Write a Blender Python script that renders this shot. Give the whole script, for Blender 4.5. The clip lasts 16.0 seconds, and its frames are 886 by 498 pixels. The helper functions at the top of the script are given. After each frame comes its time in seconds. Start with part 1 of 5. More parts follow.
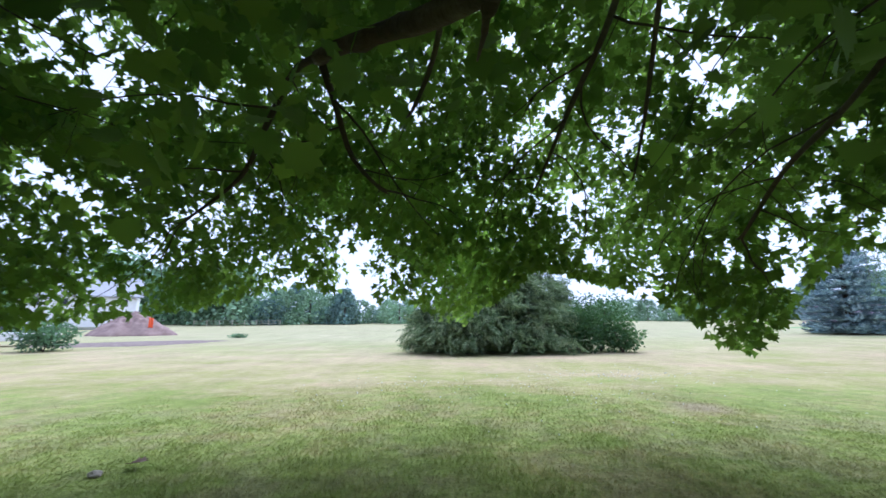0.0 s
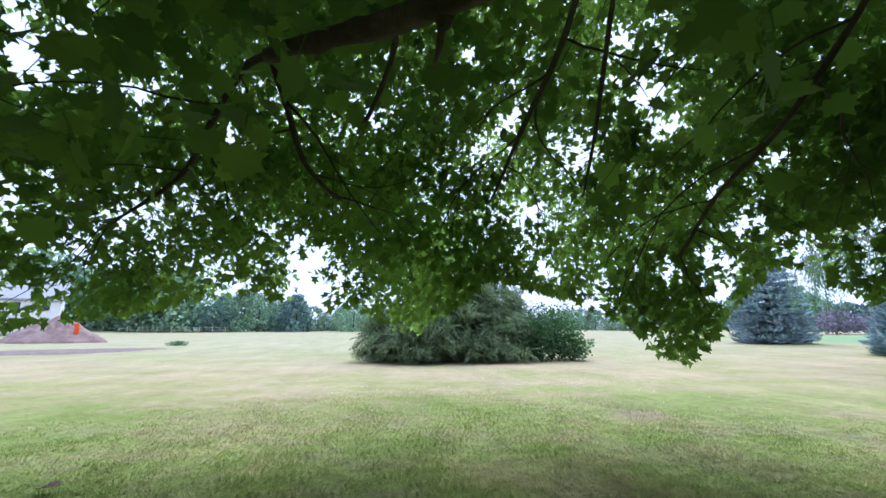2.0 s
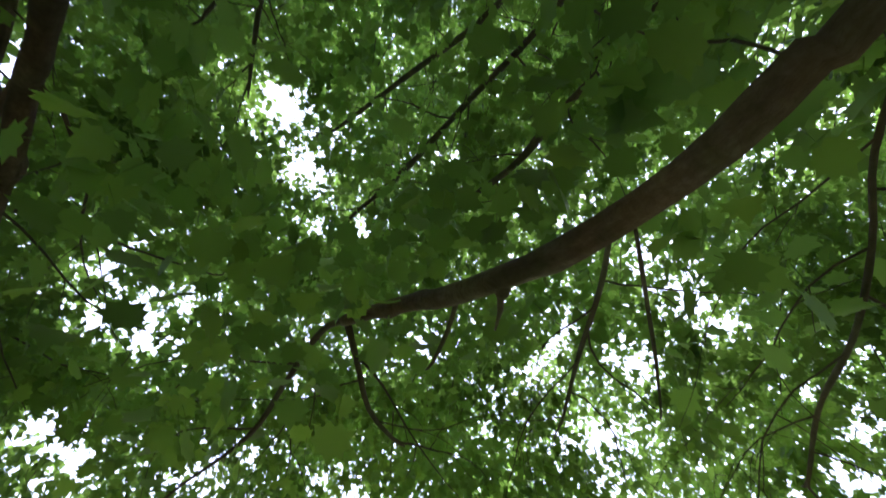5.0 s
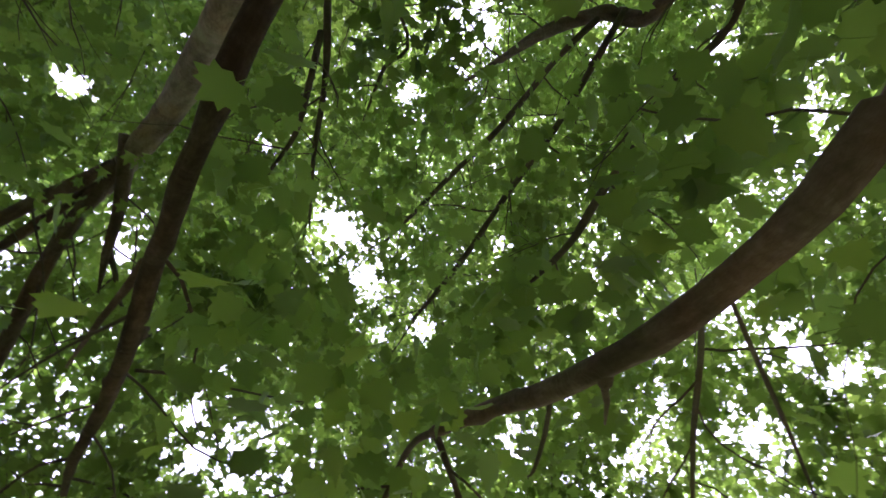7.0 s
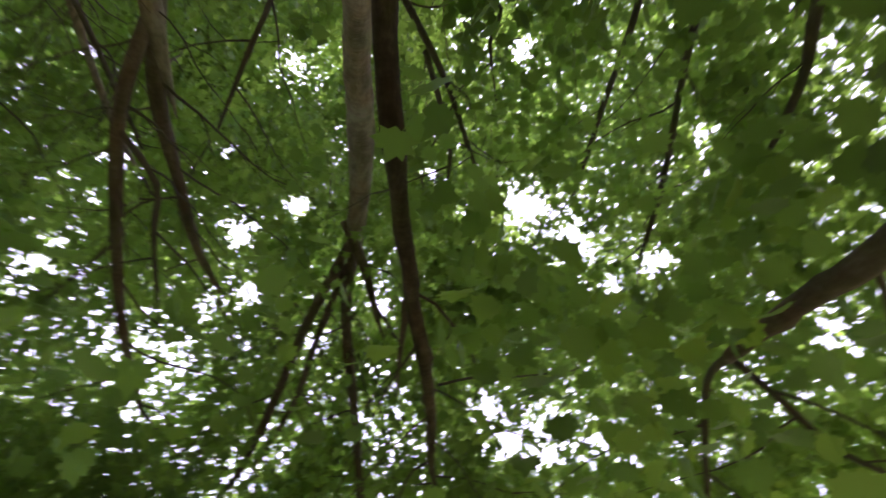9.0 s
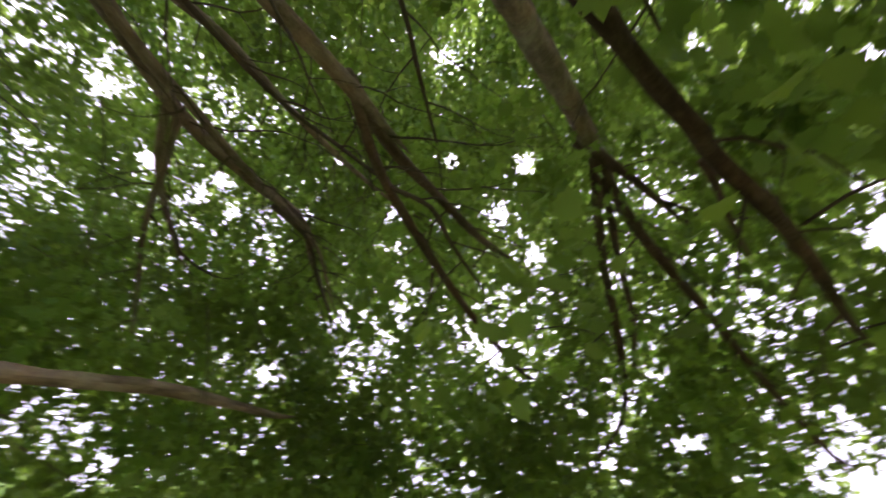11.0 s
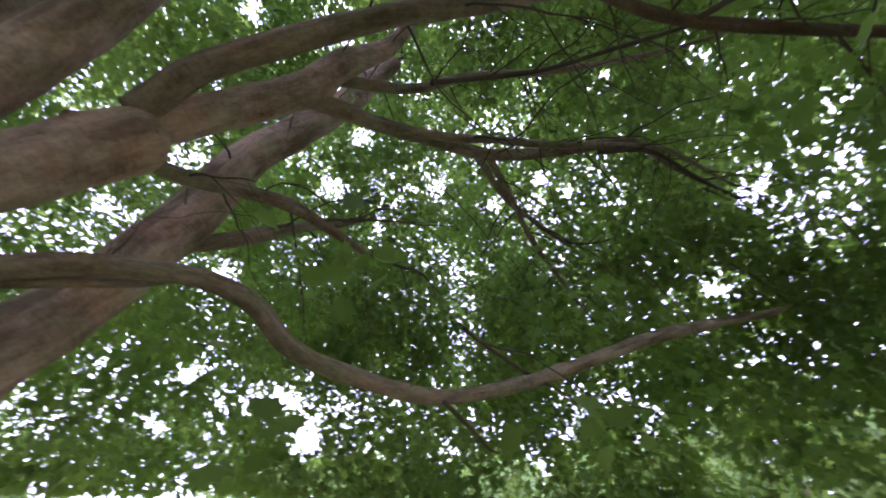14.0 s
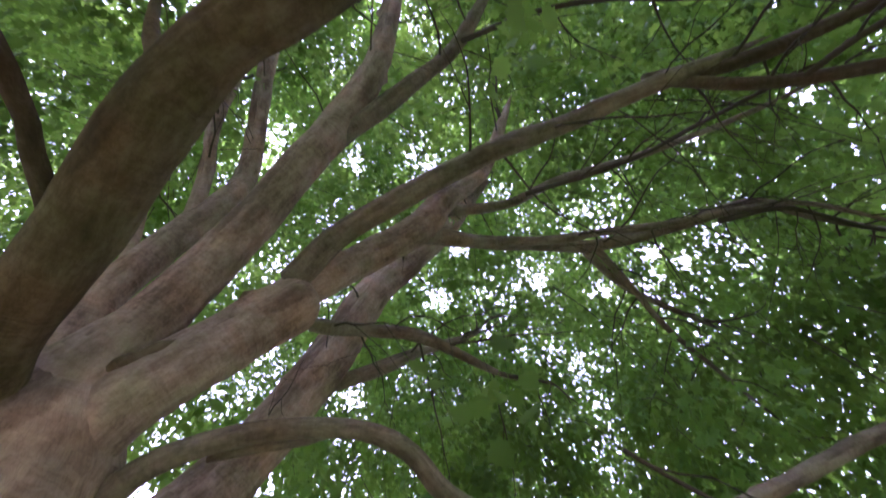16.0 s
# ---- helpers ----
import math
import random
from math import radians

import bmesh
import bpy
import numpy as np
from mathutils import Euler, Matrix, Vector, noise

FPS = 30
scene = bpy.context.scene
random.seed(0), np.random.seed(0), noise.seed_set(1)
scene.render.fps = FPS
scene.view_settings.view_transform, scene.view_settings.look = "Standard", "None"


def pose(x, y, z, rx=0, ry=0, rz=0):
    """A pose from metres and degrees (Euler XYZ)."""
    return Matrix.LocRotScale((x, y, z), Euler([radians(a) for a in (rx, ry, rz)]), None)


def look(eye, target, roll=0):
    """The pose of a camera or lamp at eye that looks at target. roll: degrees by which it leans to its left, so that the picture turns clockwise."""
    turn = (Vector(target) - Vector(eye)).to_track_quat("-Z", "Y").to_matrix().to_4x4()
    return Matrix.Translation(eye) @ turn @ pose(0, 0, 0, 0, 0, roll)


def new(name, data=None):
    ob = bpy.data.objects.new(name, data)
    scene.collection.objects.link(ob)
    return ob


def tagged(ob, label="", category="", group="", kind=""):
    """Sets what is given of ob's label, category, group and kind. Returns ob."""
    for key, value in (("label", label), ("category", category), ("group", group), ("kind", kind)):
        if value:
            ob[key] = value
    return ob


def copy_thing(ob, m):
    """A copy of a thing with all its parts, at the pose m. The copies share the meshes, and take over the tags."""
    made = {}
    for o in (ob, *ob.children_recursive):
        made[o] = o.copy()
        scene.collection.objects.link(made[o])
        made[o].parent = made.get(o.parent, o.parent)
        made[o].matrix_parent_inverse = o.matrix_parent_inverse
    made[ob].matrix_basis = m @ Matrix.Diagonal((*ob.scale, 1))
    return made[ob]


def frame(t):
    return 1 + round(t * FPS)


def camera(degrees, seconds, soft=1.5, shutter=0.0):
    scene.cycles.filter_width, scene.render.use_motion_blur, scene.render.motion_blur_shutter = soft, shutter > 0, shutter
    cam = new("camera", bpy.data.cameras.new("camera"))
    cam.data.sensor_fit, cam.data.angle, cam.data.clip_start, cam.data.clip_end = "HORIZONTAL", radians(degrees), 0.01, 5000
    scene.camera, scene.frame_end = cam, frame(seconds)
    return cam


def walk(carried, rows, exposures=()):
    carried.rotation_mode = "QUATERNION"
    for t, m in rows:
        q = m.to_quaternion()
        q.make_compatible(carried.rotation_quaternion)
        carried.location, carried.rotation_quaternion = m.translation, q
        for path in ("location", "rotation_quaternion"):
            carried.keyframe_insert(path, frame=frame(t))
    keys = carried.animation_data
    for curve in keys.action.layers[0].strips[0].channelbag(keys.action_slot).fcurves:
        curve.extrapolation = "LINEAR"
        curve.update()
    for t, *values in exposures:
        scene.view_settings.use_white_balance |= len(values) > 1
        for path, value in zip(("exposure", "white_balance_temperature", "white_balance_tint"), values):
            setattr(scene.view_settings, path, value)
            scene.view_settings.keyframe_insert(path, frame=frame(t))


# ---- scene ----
EXPOSURES = [(0.0, 0.54, 5160, 13), (2.5, 0.57, 5160, 13), (3.5, 0.67, 5180, 13), (4.0, 1.0, 5120, 15), (4.7, 1.52, 5260, 20), (6.8, 2.2, 5650, 44), (8.2, 2.2, 5650, 45),
             (10.3, 2.12, 6400, 38), (12.5, 2.14, 5950, 45), (14.5, 2.33, 5250, 53), (16.0, 2.5, 5200, 53)]
# camera and its way
cam = camera(95.37, 16.0, soft=1.5, shutter=0.6)
walk(cam, [
    (0.0, pose(0.072, 0.329, 1.585, 100.52, 0.46, 0.30)),
    (0.5, pose(0.084, 0.350, 1.600, 100.54, 0.50, -2.29)),
    (1.0, pose(0.101, 0.369, 1.614, 100.44, 0.29, -4.34)),
    (1.5, pose(0.105, 0.370, 1.614, 100.60, 0.09, -5.58)),
    (2.0, pose(0.099, 0.356, 1.609, 101.57, 0.12, -5.90)),
    (2.5, pose(0.098, 0.353, 1.602, 103.49, 0.03, -5.52)),
    (3.0, pose(0.078, 0.330, 1.605, 106.66, 0.16, -4.61)),
    (3.5, pose(0.060, 0.319, 1.622, 111.51, 0.68, -3.55)),
    (4.0, pose(0.037, 0.284, 1.644, 118.32, 1.79, -1.54)),
    (4.5, pose(0.012, 0.215, 1.669, 126.01, 2.46, 1.05)),
    (4.7, pose(0.012, 0.217, 1.685, 128.50, 2.44, 1.49)),
    (6.8, pose(-0.053, 0.098, 1.707, 143.41, 3.66, 12.39)),
    (7.0, pose(-0.098, 0.120, 1.706, 144.64, 4.03, 14.04)),
    (7.5, pose(-0.116, 0.096, 1.691, 145.23, 4.44, 18.78)),
    (8.0, pose(-0.208, 0.124, 1.674, 146.33, 4.54, 25.67)),
    (8.2, pose(-0.190, 0.090, 1.665, 145.31, 3.87, 30.57)),
    (10.3, pose(-0.121, 0.069, 1.662, 135.08, -4.08, 81.81)),
    (10.5, pose(-0.161, -0.004, 1.631, 134.30, -2.91, 85.46)),
    (11.0, pose(-0.242, -0.022, 1.590, 131.89, -3.67, 99.78)),
    (11.5, pose(-0.310, -0.003, 1.559, 129.82, -3.63, 113.57)),
    (12.0, pose(-0.317, -0.022, 1.568, 127.15, -2.77, 125.00)),
    (12.5, pose(-0.270, -0.136, 1.537, 125.10, -0.91, 135.82)),
    (13.0, pose(-0.228, -0.172, 1.533, 124.74, 0.77, 145.71)),
    (13.5, pose(-0.183, -0.214, 1.521, 124.52, 2.01, 154.58)),
    (14.0, pose(-0.136, -0.237, 1.524, 124.45, 3.08, 162.34)),
    (14.5, pose(-0.085, -0.245, 1.526, 125.07, 3.66, 168.96)),
    (15.0, pose(-0.049, -0.232, 1.538, 126.32, 3.63, 174.77)),
    (15.5, pose(0.022, -0.194, 1.581, 132.55, 2.76, 178.74)),
    (16.0, pose(0.033, -0.154, 1.626, 138.52, 1.35, 178.88)),
], exposures=EXPOSURES)

# ---- sky and sun: a bright overcast day ----
world = bpy.data.worlds.new("sky")
scene.world = world
world.use_nodes = True
wn, wl = world.node_tree.nodes, world.node_tree.links
sky = wn.new("ShaderNodeTexSky")
sky.sky_type, sky.sun_disc = "NISHITA", False
sky.sun_elevation, sky.sun_rotation = radians(55), radians(31)
veil = wn.new("ShaderNodeMixRGB")
veil.inputs[0].default_value = 0.82
veil.inputs[2].default_value = (15.0, 15.4, 18.4, 1)
wl.new(sky.outputs[0], veil.inputs[1])
wl.new(veil.outputs[0], wn["Background"].inputs[0])
wn["Background"].inputs[1].default_value = 0.062
sun_data = bpy.data.lights.new("sun", "SUN")
sun_data.energy, sun_data.angle, sun_data.color = 2.2, radians(40), (1, 0.97, 0.93)
sun = new("sun", sun_data)
sun.matrix_world = look((8, 13, 22), (0, 0, 0))


# ---- materials ----
def material(name):
    m = bpy.data.materials.new(name)
    m.use_nodes = True
    n, l = m.node_tree.nodes, m.node_tree.links
    return m, n, l, n["Principled BSDF"]


def ramp(n, stops):
    r = n.new("ShaderNodeValToRGB")
    while len(r.color_ramp.elements) < len(stops):
        r.color_ramp.elements.new(0.5)
    for e, (p, c) in zip(r.color_ramp.elements, stops):
        e.position, e.color = p, (*c, 1)
    return r


def noise_tex(n, l, vec, scale, detail=4, rough=0.6):
    t = n.new("ShaderNodeTexNoise")
    t.inputs["Scale"].default_value, t.inputs["Detail"].default_value, t.inputs["Roughness"].default_value = scale, detail, rough
    if vec is not None:
        l.new(vec, t.inputs["Vector"])
    return t


def foliage_material(name, dark, mid, light, through_colour, share=0.45, rough=0.5, patch=0.6):
    """Thin leaves: gloss and diffuse on top, light that shines through from behind; each leaf its own tone."""
    m, n, l, b = material(name)
    geo = n.new("ShaderNodeNewGeometry")
    info = n.new("ShaderNodeObjectInfo")
    add = n.new("ShaderNodeMath")
    add.operation = "ADD"
    l.new(geo.outputs["Random Per Island"], add.inputs[0])
    l.new(info.outputs["Random"], add.inputs[1])
    fr = n.new("ShaderNodeMath")
    fr.operation = "FRACT"
    l.new(add.outputs[0], fr.inputs[0])
    r = ramp(n, [(0.0, dark), (0.55, mid), (1.0, light)])
    l.new(fr.outputs[0], r.inputs[0])
    big = noise_tex(n, l, geo.outputs["Position"], patch, 2)
    tone = n.new("ShaderNodeHueSaturation")
    vr = n.new("ShaderNodeMapRange")
    vr.inputs[1].default_value, vr.inputs[2].default_value, vr.inputs[3].default_value, vr.inputs[4].default_value = 0.32, 0.68, 0.6, 1.4
    l.new(big.outputs[0], vr.inputs[0])
    l.new(vr.outputs[0], tone.inputs["Value"])
    l.new(r.outputs[0], tone.inputs["Color"])
    l.new(tone.outputs[0], b.inputs["Base Color"])
    b.inputs["Roughness"].default_value = rough
    b.inputs["Specular IOR Level"].default_value = 0.25
    tr = n.new("ShaderNodeBsdfTranslucent")
    tm = n.new("ShaderNodeMixRGB")
    tm.blend_type = "MULTIPLY"
    tm.inputs[0].default_value = 1.0
    tm.inputs[2].default_value = (*through_colour, 1)
    l.new(vr.outputs[0], tm.inputs[1])
    l.new(tm.outputs[0], tr.inputs[0])
    mix = n.new("ShaderNodeMixShader")
    mix.inputs[0].default_value = share
    l.new(b.outputs[0], mix.inputs[1])
    l.new(tr.outputs[0], mix.inputs[2])
    l.new(mix.outputs[0], n["Material Output"].inputs[0])
    return m


MAPLE = foliage_material("maple_leaf", (0.021, 0.058, 0.030), (0.038, 0.095, 0.046), (0.078, 0.155, 0.075), (0.43, 0.66, 0.088), 0.42, 0.5)
JUNIPER = foliage_material("evergreen_spray", (0.06, 0.105, 0.05), (0.195, 0.27, 0.13), (0.43, 0.48, 0.28), (0.2, 0.28, 0.12), 0.3, 0.7)
DARK_SHRUB = foliage_material("dark_shrub_leaf", (0.03, 0.07, 0.03), (0.06, 0.125, 0.05), (0.12, 0.21, 0.09), (0.12, 0.24, 0.06), 0.3)
SPRUCE = foliage_material("blue_spruce_needles", (0.13, 0.21, 0.23), (0.34, 0.47, 0.50), (0.58, 0.70, 0.74), (0.08, 0.12, 0.11), 0.12, 0.75)
# both far-woods greens are paled and blued: distance haze painted into the leaves
HAZED_WOODS = foliage_material("hazed_woods_leaf", (0.18, 0.29, 0.185), (0.26, 0.395, 0.25), (0.34, 0.47, 0.30), (0.14, 0.24, 0.1), 0.3, 0.7, 0.12)
HAZED_WOODS_BLUE = foliage_material("hazed_evergreen_leaf", (0.13, 0.22, 0.21), (0.19, 0.30, 0.27), (0.26, 0.37, 0.32), (0.09, 0.16, 0.1), 0.25, 0.7, 0.12)
GARDEN = foliage_material("garden_tree_leaf", (0.06, 0.12, 0.03), (0.10, 0.185, 0.05), (0.16, 0.26, 0.08), (0.3, 0.42, 0.08), 0.45, 0.6, 0.15)
LIME = foliage_material("pale_hanging_leaf", (0.08, 0.14, 0.08), (0.12, 0.21, 0.12), (0.19, 0.29, 0.18), (0.2, 0.34, 0.15), 0.4)


def bark_material(name, dark, mid, light, furrow=1.0):
    """Grey-brown maple bark: long shallow furrows, cross wrinkles and pale patches. UV is metres round and along the limb."""
    m, n, l, b = material(name)
    uv = n.new("ShaderNodeUVMap")
    mp = n.new("ShaderNodeMapping")
    mp.inputs["Scale"].default_value = (17, 5.5, 1)
    l.new(uv.outputs[0], mp.inputs[0])
    ridges = noise_tex(n, l, mp.outputs[0], 1.0, 6, 0.65)
    mp2 = n.new("ShaderNodeMapping")
    mp2.inputs["Scale"].default_value = (6, 38, 1)
    l.new(uv.outputs[0], mp2.inputs[0])
    wrinkles = noise_tex(n, l, mp2.outputs[0], 1.0, 3, 0.5)
    tc = n.new("ShaderNodeTexCoord")
    blot = noise_tex(n, l, tc.outputs["Object"], 2.6, 4)
    grain = noise_tex(n, l, tc.outputs["Object"], 60, 4)
    mixh = n.new("ShaderNodeMixRGB")
    mixh.inputs[0].default_value = 0.22
    l.new(ridges.outputs[0], mixh.inputs[1])
    l.new(wrinkles.outputs[0], mixh.inputs[2])
    mixh2 = n.new("ShaderNodeMixRGB")
    mixh2.inputs[0].default_value = 0.42
    l.new(mixh.outputs[0], mixh2.inputs[1])
    l.new(blot.outputs[0], mixh2.inputs[2])
    mixh3 = n.new("ShaderNodeMixRGB")
    mixh3.inputs[0].default_value = 0.13
    l.new(mixh2.outputs[0], mixh3.inputs[1])
    l.new(grain.outputs[0], mixh3.inputs[2])
    r = ramp(n, [(0.36, dark), (0.49, mid), (0.64, light)])
    l.new(mixh3.outputs[0], r.inputs[0])
    # weathered darker stretches and thin dark cracks
    mp3 = n.new("ShaderNodeMapping")
    mp3.inputs["Scale"].default_value = (3.0, 1.1, 1)
    l.new(uv.outputs[0], mp3.inputs[0])
    stretch = noise_tex(n, l, mp3.outputs[0], 1.0, 5, 0.7)
    sr = n.new("ShaderNodeMapRange")
    sr.inputs[1].default_value, sr.inputs[2].default_value, sr.inputs[3].default_value, sr.inputs[4].default_value = 0.47, 0.62, 0.0, 0.75
    l.new(stretch.outputs[0], sr.inputs[0])
    stain = n.new("ShaderNodeMixRGB")
    stain.inputs[2].default_value = (*dark, 1)
    l.new(sr.outputs[0], stain.inputs[0])
    l.new(r.outputs[0], stain.inputs[1])
    crack = n.new("ShaderNodeTexVoronoi")
    crack.feature = "DISTANCE_TO_EDGE"
    mp4 = n.new("ShaderNodeMapping")
    mp4.inputs["Scale"].default_value = (15, 5, 1)
    wob = n.new("ShaderNodeMixRGB")
    wob.blend_type = "ADD"
    wob.inputs[0].default_value = 0.25
    l.new(uv.outputs[0], wob.inputs[1])
    l.new(blot.outputs[1], wob.inputs[2])
    l.new(wob.outputs[0], mp4.inputs[0])
    l.new(mp4.outputs[0], crack.inputs["Vector"])
    cr = n.new("ShaderNodeMapRange")
    cr.inputs[1].default_value, cr.inputs[2].default_value, cr.inputs[3].default_value, cr.inputs[4].default_value = 0.0, 0.06, 0.22, 0.0
    l.new(crack.outputs["Distance"], cr.inputs[0])
    lines = n.new("ShaderNodeMixRGB")
    lines.inputs[2].default_value = (*[c * 0.7 for c in dark], 1)
    l.new(cr.outputs[0], lines.inputs[0])
    l.new(stain.outputs[0], lines.inputs[1])
    mp5 = n.new("ShaderNodeMapping")
    mp5.inputs["Scale"].default_value = (4.0, 62, 1)
    l.new(wob.outputs[0], mp5.inputs[0])
    folds = noise_tex(n, l, mp5.outputs[0], 1.0, 2, 0.5)
    fold_place = noise_tex(n, l, tc.outputs["Object"], 1.5, 2, 0.5)
    fp = n.new("ShaderNodeMapRange")
    fp.inputs[1].default_value, fp.inputs[2].default_value, fp.inputs[3].default_value, fp.inputs[4].default_value = 0.53, 0.66, 0.0, 1.0
    l.new(fold_place.outputs[0], fp.inputs[0])
    fr = n.new("ShaderNodeMapRange")
    fr.inputs[1].default_value, fr.inputs[2].default_value, fr.inputs[3].default_value, fr.inputs[4].default_value = 0.42, 0.58, 0.0, 0.22
    l.new(folds.outputs[0], fr.inputs[0])
    fm = n.new("ShaderNodeMath")
    fm.operation = "MULTIPLY"
    l.new(fp.outputs[0], fm.inputs[0])
    l.new(fr.outputs[0], fm.inputs[1])
    folded = n.new("ShaderNodeMixRGB")
    folded.inputs[2].default_value = (*light, 1)
    l.new(fm.outputs[0], folded.inputs[0])
    l.new(lines.outputs[0], folded.inputs[1])
    # rusty and olive areas
    area = noise_tex(n, l, tc.outputs["Object"], 3.2, 3, 0.6)
    ar = ramp(n, [(0.38, (1.07, 0.95, 0.89)), (0.5, (1.0, 1.0, 1.0)), (0.64, (0.9, 1.0, 0.88))])
    l.new(area.outputs[0], ar.inputs[0])
    hue = n.new("ShaderNodeMixRGB")
    hue.blend_type = "MULTIPLY"
    hue.inputs[0].default_value = 1.0
    l.new(folded.outputs[0], hue.inputs[1])
    l.new(ar.outputs[0], hue.inputs[2])
    l.new(hue.outputs[0], b.inputs["Base Color"])
    height = n.new("ShaderNodeMath")
    height.operation = "MULTIPLY_ADD"
    height.inputs[1].default_value = 0.9
    l.new(fm.outputs[0], height.inputs[0])
    l.new(mixh.outputs[0], height.inputs[2])
    b.inputs["Roughness"].default_value = 0.85
    b.inputs["Specular IOR Level"].default_value = 0.25
    bump = n.new("ShaderNodeBump")
    bump.inputs["Strength"].default_value, bump.inputs["Distance"].default_value = 0.9, 0.016 * furrow
    l.new(height.outputs[0], bump.inputs["Height"])
    l.new(bump.outputs[0], b.inputs["Normal"])
    return m


BARK = bark_material("maple_bark", (0.13, 0.085, 0.07), (0.44, 0.308, 0.262), (0.67, 0.512, 0.455), 1.5)
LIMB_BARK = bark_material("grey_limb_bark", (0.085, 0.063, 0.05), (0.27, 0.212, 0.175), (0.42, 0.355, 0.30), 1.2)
# darker bark: shade on limbs against the bright sky is put into its colour
SHADED_BARK = bark_material("shaded_limb_bark", (0.055, 0.038, 0.03), (0.13, 0.092, 0.075), (0.24, 0.185, 0.16), 0.6)
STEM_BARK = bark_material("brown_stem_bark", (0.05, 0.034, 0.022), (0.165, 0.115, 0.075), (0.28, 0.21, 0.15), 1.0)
# darkest bark, for limb_bump only: its deep shade is painted in too
DEEP_SHADE_BARK = bark_material("deep_shade_limb_bark", (0.022, 0.014, 0.011), (0.065, 0.044, 0.034), (0.16, 0.115, 0.09), 0.8)
TWIG_BARK = bark_material("twig_bark", (0.05, 0.04, 0.032), (0.10, 0.08, 0.065), (0.16, 0.13, 0.11), 0.3)


def lawn_material(name, shine_through):
    m, n, l, b = material(name)
    geo = n.new("ShaderNodeNewGeometry")
    sep = n.new("ShaderNodeSeparateXYZ")
    l.new(geo.outputs["Position"], sep.inputs[0])
    # dry straw-coloured areas: more of them out in the open than near the tree
    mp = n.new("ShaderNodeMapping")
    mp.inputs["Scale"].default_value = (0.22, 0.34, 1)
    mp.inputs["Rotation"].default_value = (0, 0, 0.25)
    l.new(geo.outputs["Position"], mp.inputs[0])
    wide = noise_tex(n, l, mp.outputs[0], 1.0, 5, 0.6)
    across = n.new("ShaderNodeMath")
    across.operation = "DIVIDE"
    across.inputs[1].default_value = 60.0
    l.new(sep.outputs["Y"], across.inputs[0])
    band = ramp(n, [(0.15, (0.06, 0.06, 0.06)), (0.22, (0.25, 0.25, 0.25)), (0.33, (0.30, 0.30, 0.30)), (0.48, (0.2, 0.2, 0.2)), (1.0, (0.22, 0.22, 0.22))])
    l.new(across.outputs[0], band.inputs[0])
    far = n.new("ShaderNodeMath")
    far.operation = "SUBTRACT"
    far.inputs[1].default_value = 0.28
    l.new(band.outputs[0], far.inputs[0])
    a = n.new("ShaderNodeMath")
    a.operation = "ADD"
    l.new(wide.outputs[0], a.inputs[0])
    l.new(far.outputs[0], a.inputs[1])
    fine = noise_tex(n, l, geo.outputs["Position"], 2.2, 7, 0.72)
    a2 = n.new("ShaderNodeMath")
    a2.operation = "MULTIPLY_ADD"
    a2.inputs[1].default_value = 0.6
    l.new(fine.outputs[0], a2.inputs[0])
    l.new(a.outputs[0], a2.inputs[2])
    r = ramp(n, [(0.38, (0.22, 0.278, 0.066)), (0.55, (0.292, 0.335, 0.092)), (0.70, (0.385, 0.355, 0.142)), (0.82, (0.465, 0.39, 0.205)), (0.97, (0.525, 0.395, 0.238))])
    l.new(a2.outputs[0], r.inputs[0])
    # mixed paler and greyer with distance, from 16 to 38 m out
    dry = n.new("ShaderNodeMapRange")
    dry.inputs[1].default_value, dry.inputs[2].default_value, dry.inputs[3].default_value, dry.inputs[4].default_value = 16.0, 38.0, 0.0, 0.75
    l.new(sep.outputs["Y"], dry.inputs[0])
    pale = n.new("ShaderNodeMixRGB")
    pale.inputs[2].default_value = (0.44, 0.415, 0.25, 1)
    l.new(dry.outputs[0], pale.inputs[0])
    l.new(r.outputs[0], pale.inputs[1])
    blades = noise_tex(n, l, geo.outputs["Position"], 22, 7, 0.8)
    v = n.new("ShaderNodeMapRange")
    v.inputs[1].default_value, v.inputs[2].default_value, v.inputs[3].default_value, v.inputs[4].default_value = 0.3, 0.7, (0.8 if shine_through else 0.66), (1.5 if shine_through else 1.34)
    l.new(blades.outputs[0], v.inputs[0])
    # tufts with darker thatch between them
    tufts = noise_tex(n, l, geo.outputs["Position"], 3.4, 8, 0.68)
    tv = n.new("ShaderNodeMapRange")
    tv.inputs[1].default_value, tv.inputs[2].default_value, tv.inputs[3].default_value, tv.inputs[4].default_value = 0.34, 0.62, 0.72, 1.14
    l.new(tufts.outputs[0], tv.inputs[0])
    both = n.new("ShaderNodeMath")
    both.operation = "MULTIPLY"
    l.new(v.outputs[0], both.inputs[0])
    smooth = n.new("ShaderNodeMapRange")
    smooth.inputs[1].default_value, smooth.inputs[2].default_value, smooth.inputs[3].default_value, smooth.inputs[4].default_value = 6.0, 12.0, 0.0, 0.85
    l.new(sep.outputs["Y"], smooth.inputs[0])
    even = n.new("ShaderNodeMixRGB")
    even.inputs[2].default_value = (0.95, 0.95, 0.95, 1)
    l.new(smooth.outputs[0], even.inputs[0])
    l.new(tv.outputs[0], even.inputs[1])
    # swaths left by the mower, paler and darker
    sm = n.new("ShaderNodeMapping")
    sm.inputs["Scale"].default_value = (0.75, 0.2, 1)
    sm.inputs["Rotation"].default_value = (0, 0, 0.5)
    l.new(geo.outputs["Position"], sm.inputs[0])
    swath = noise_tex(n, l, sm.outputs[0], 1.0, 6, 0.62)
    sw = n.new("ShaderNodeMapRange")
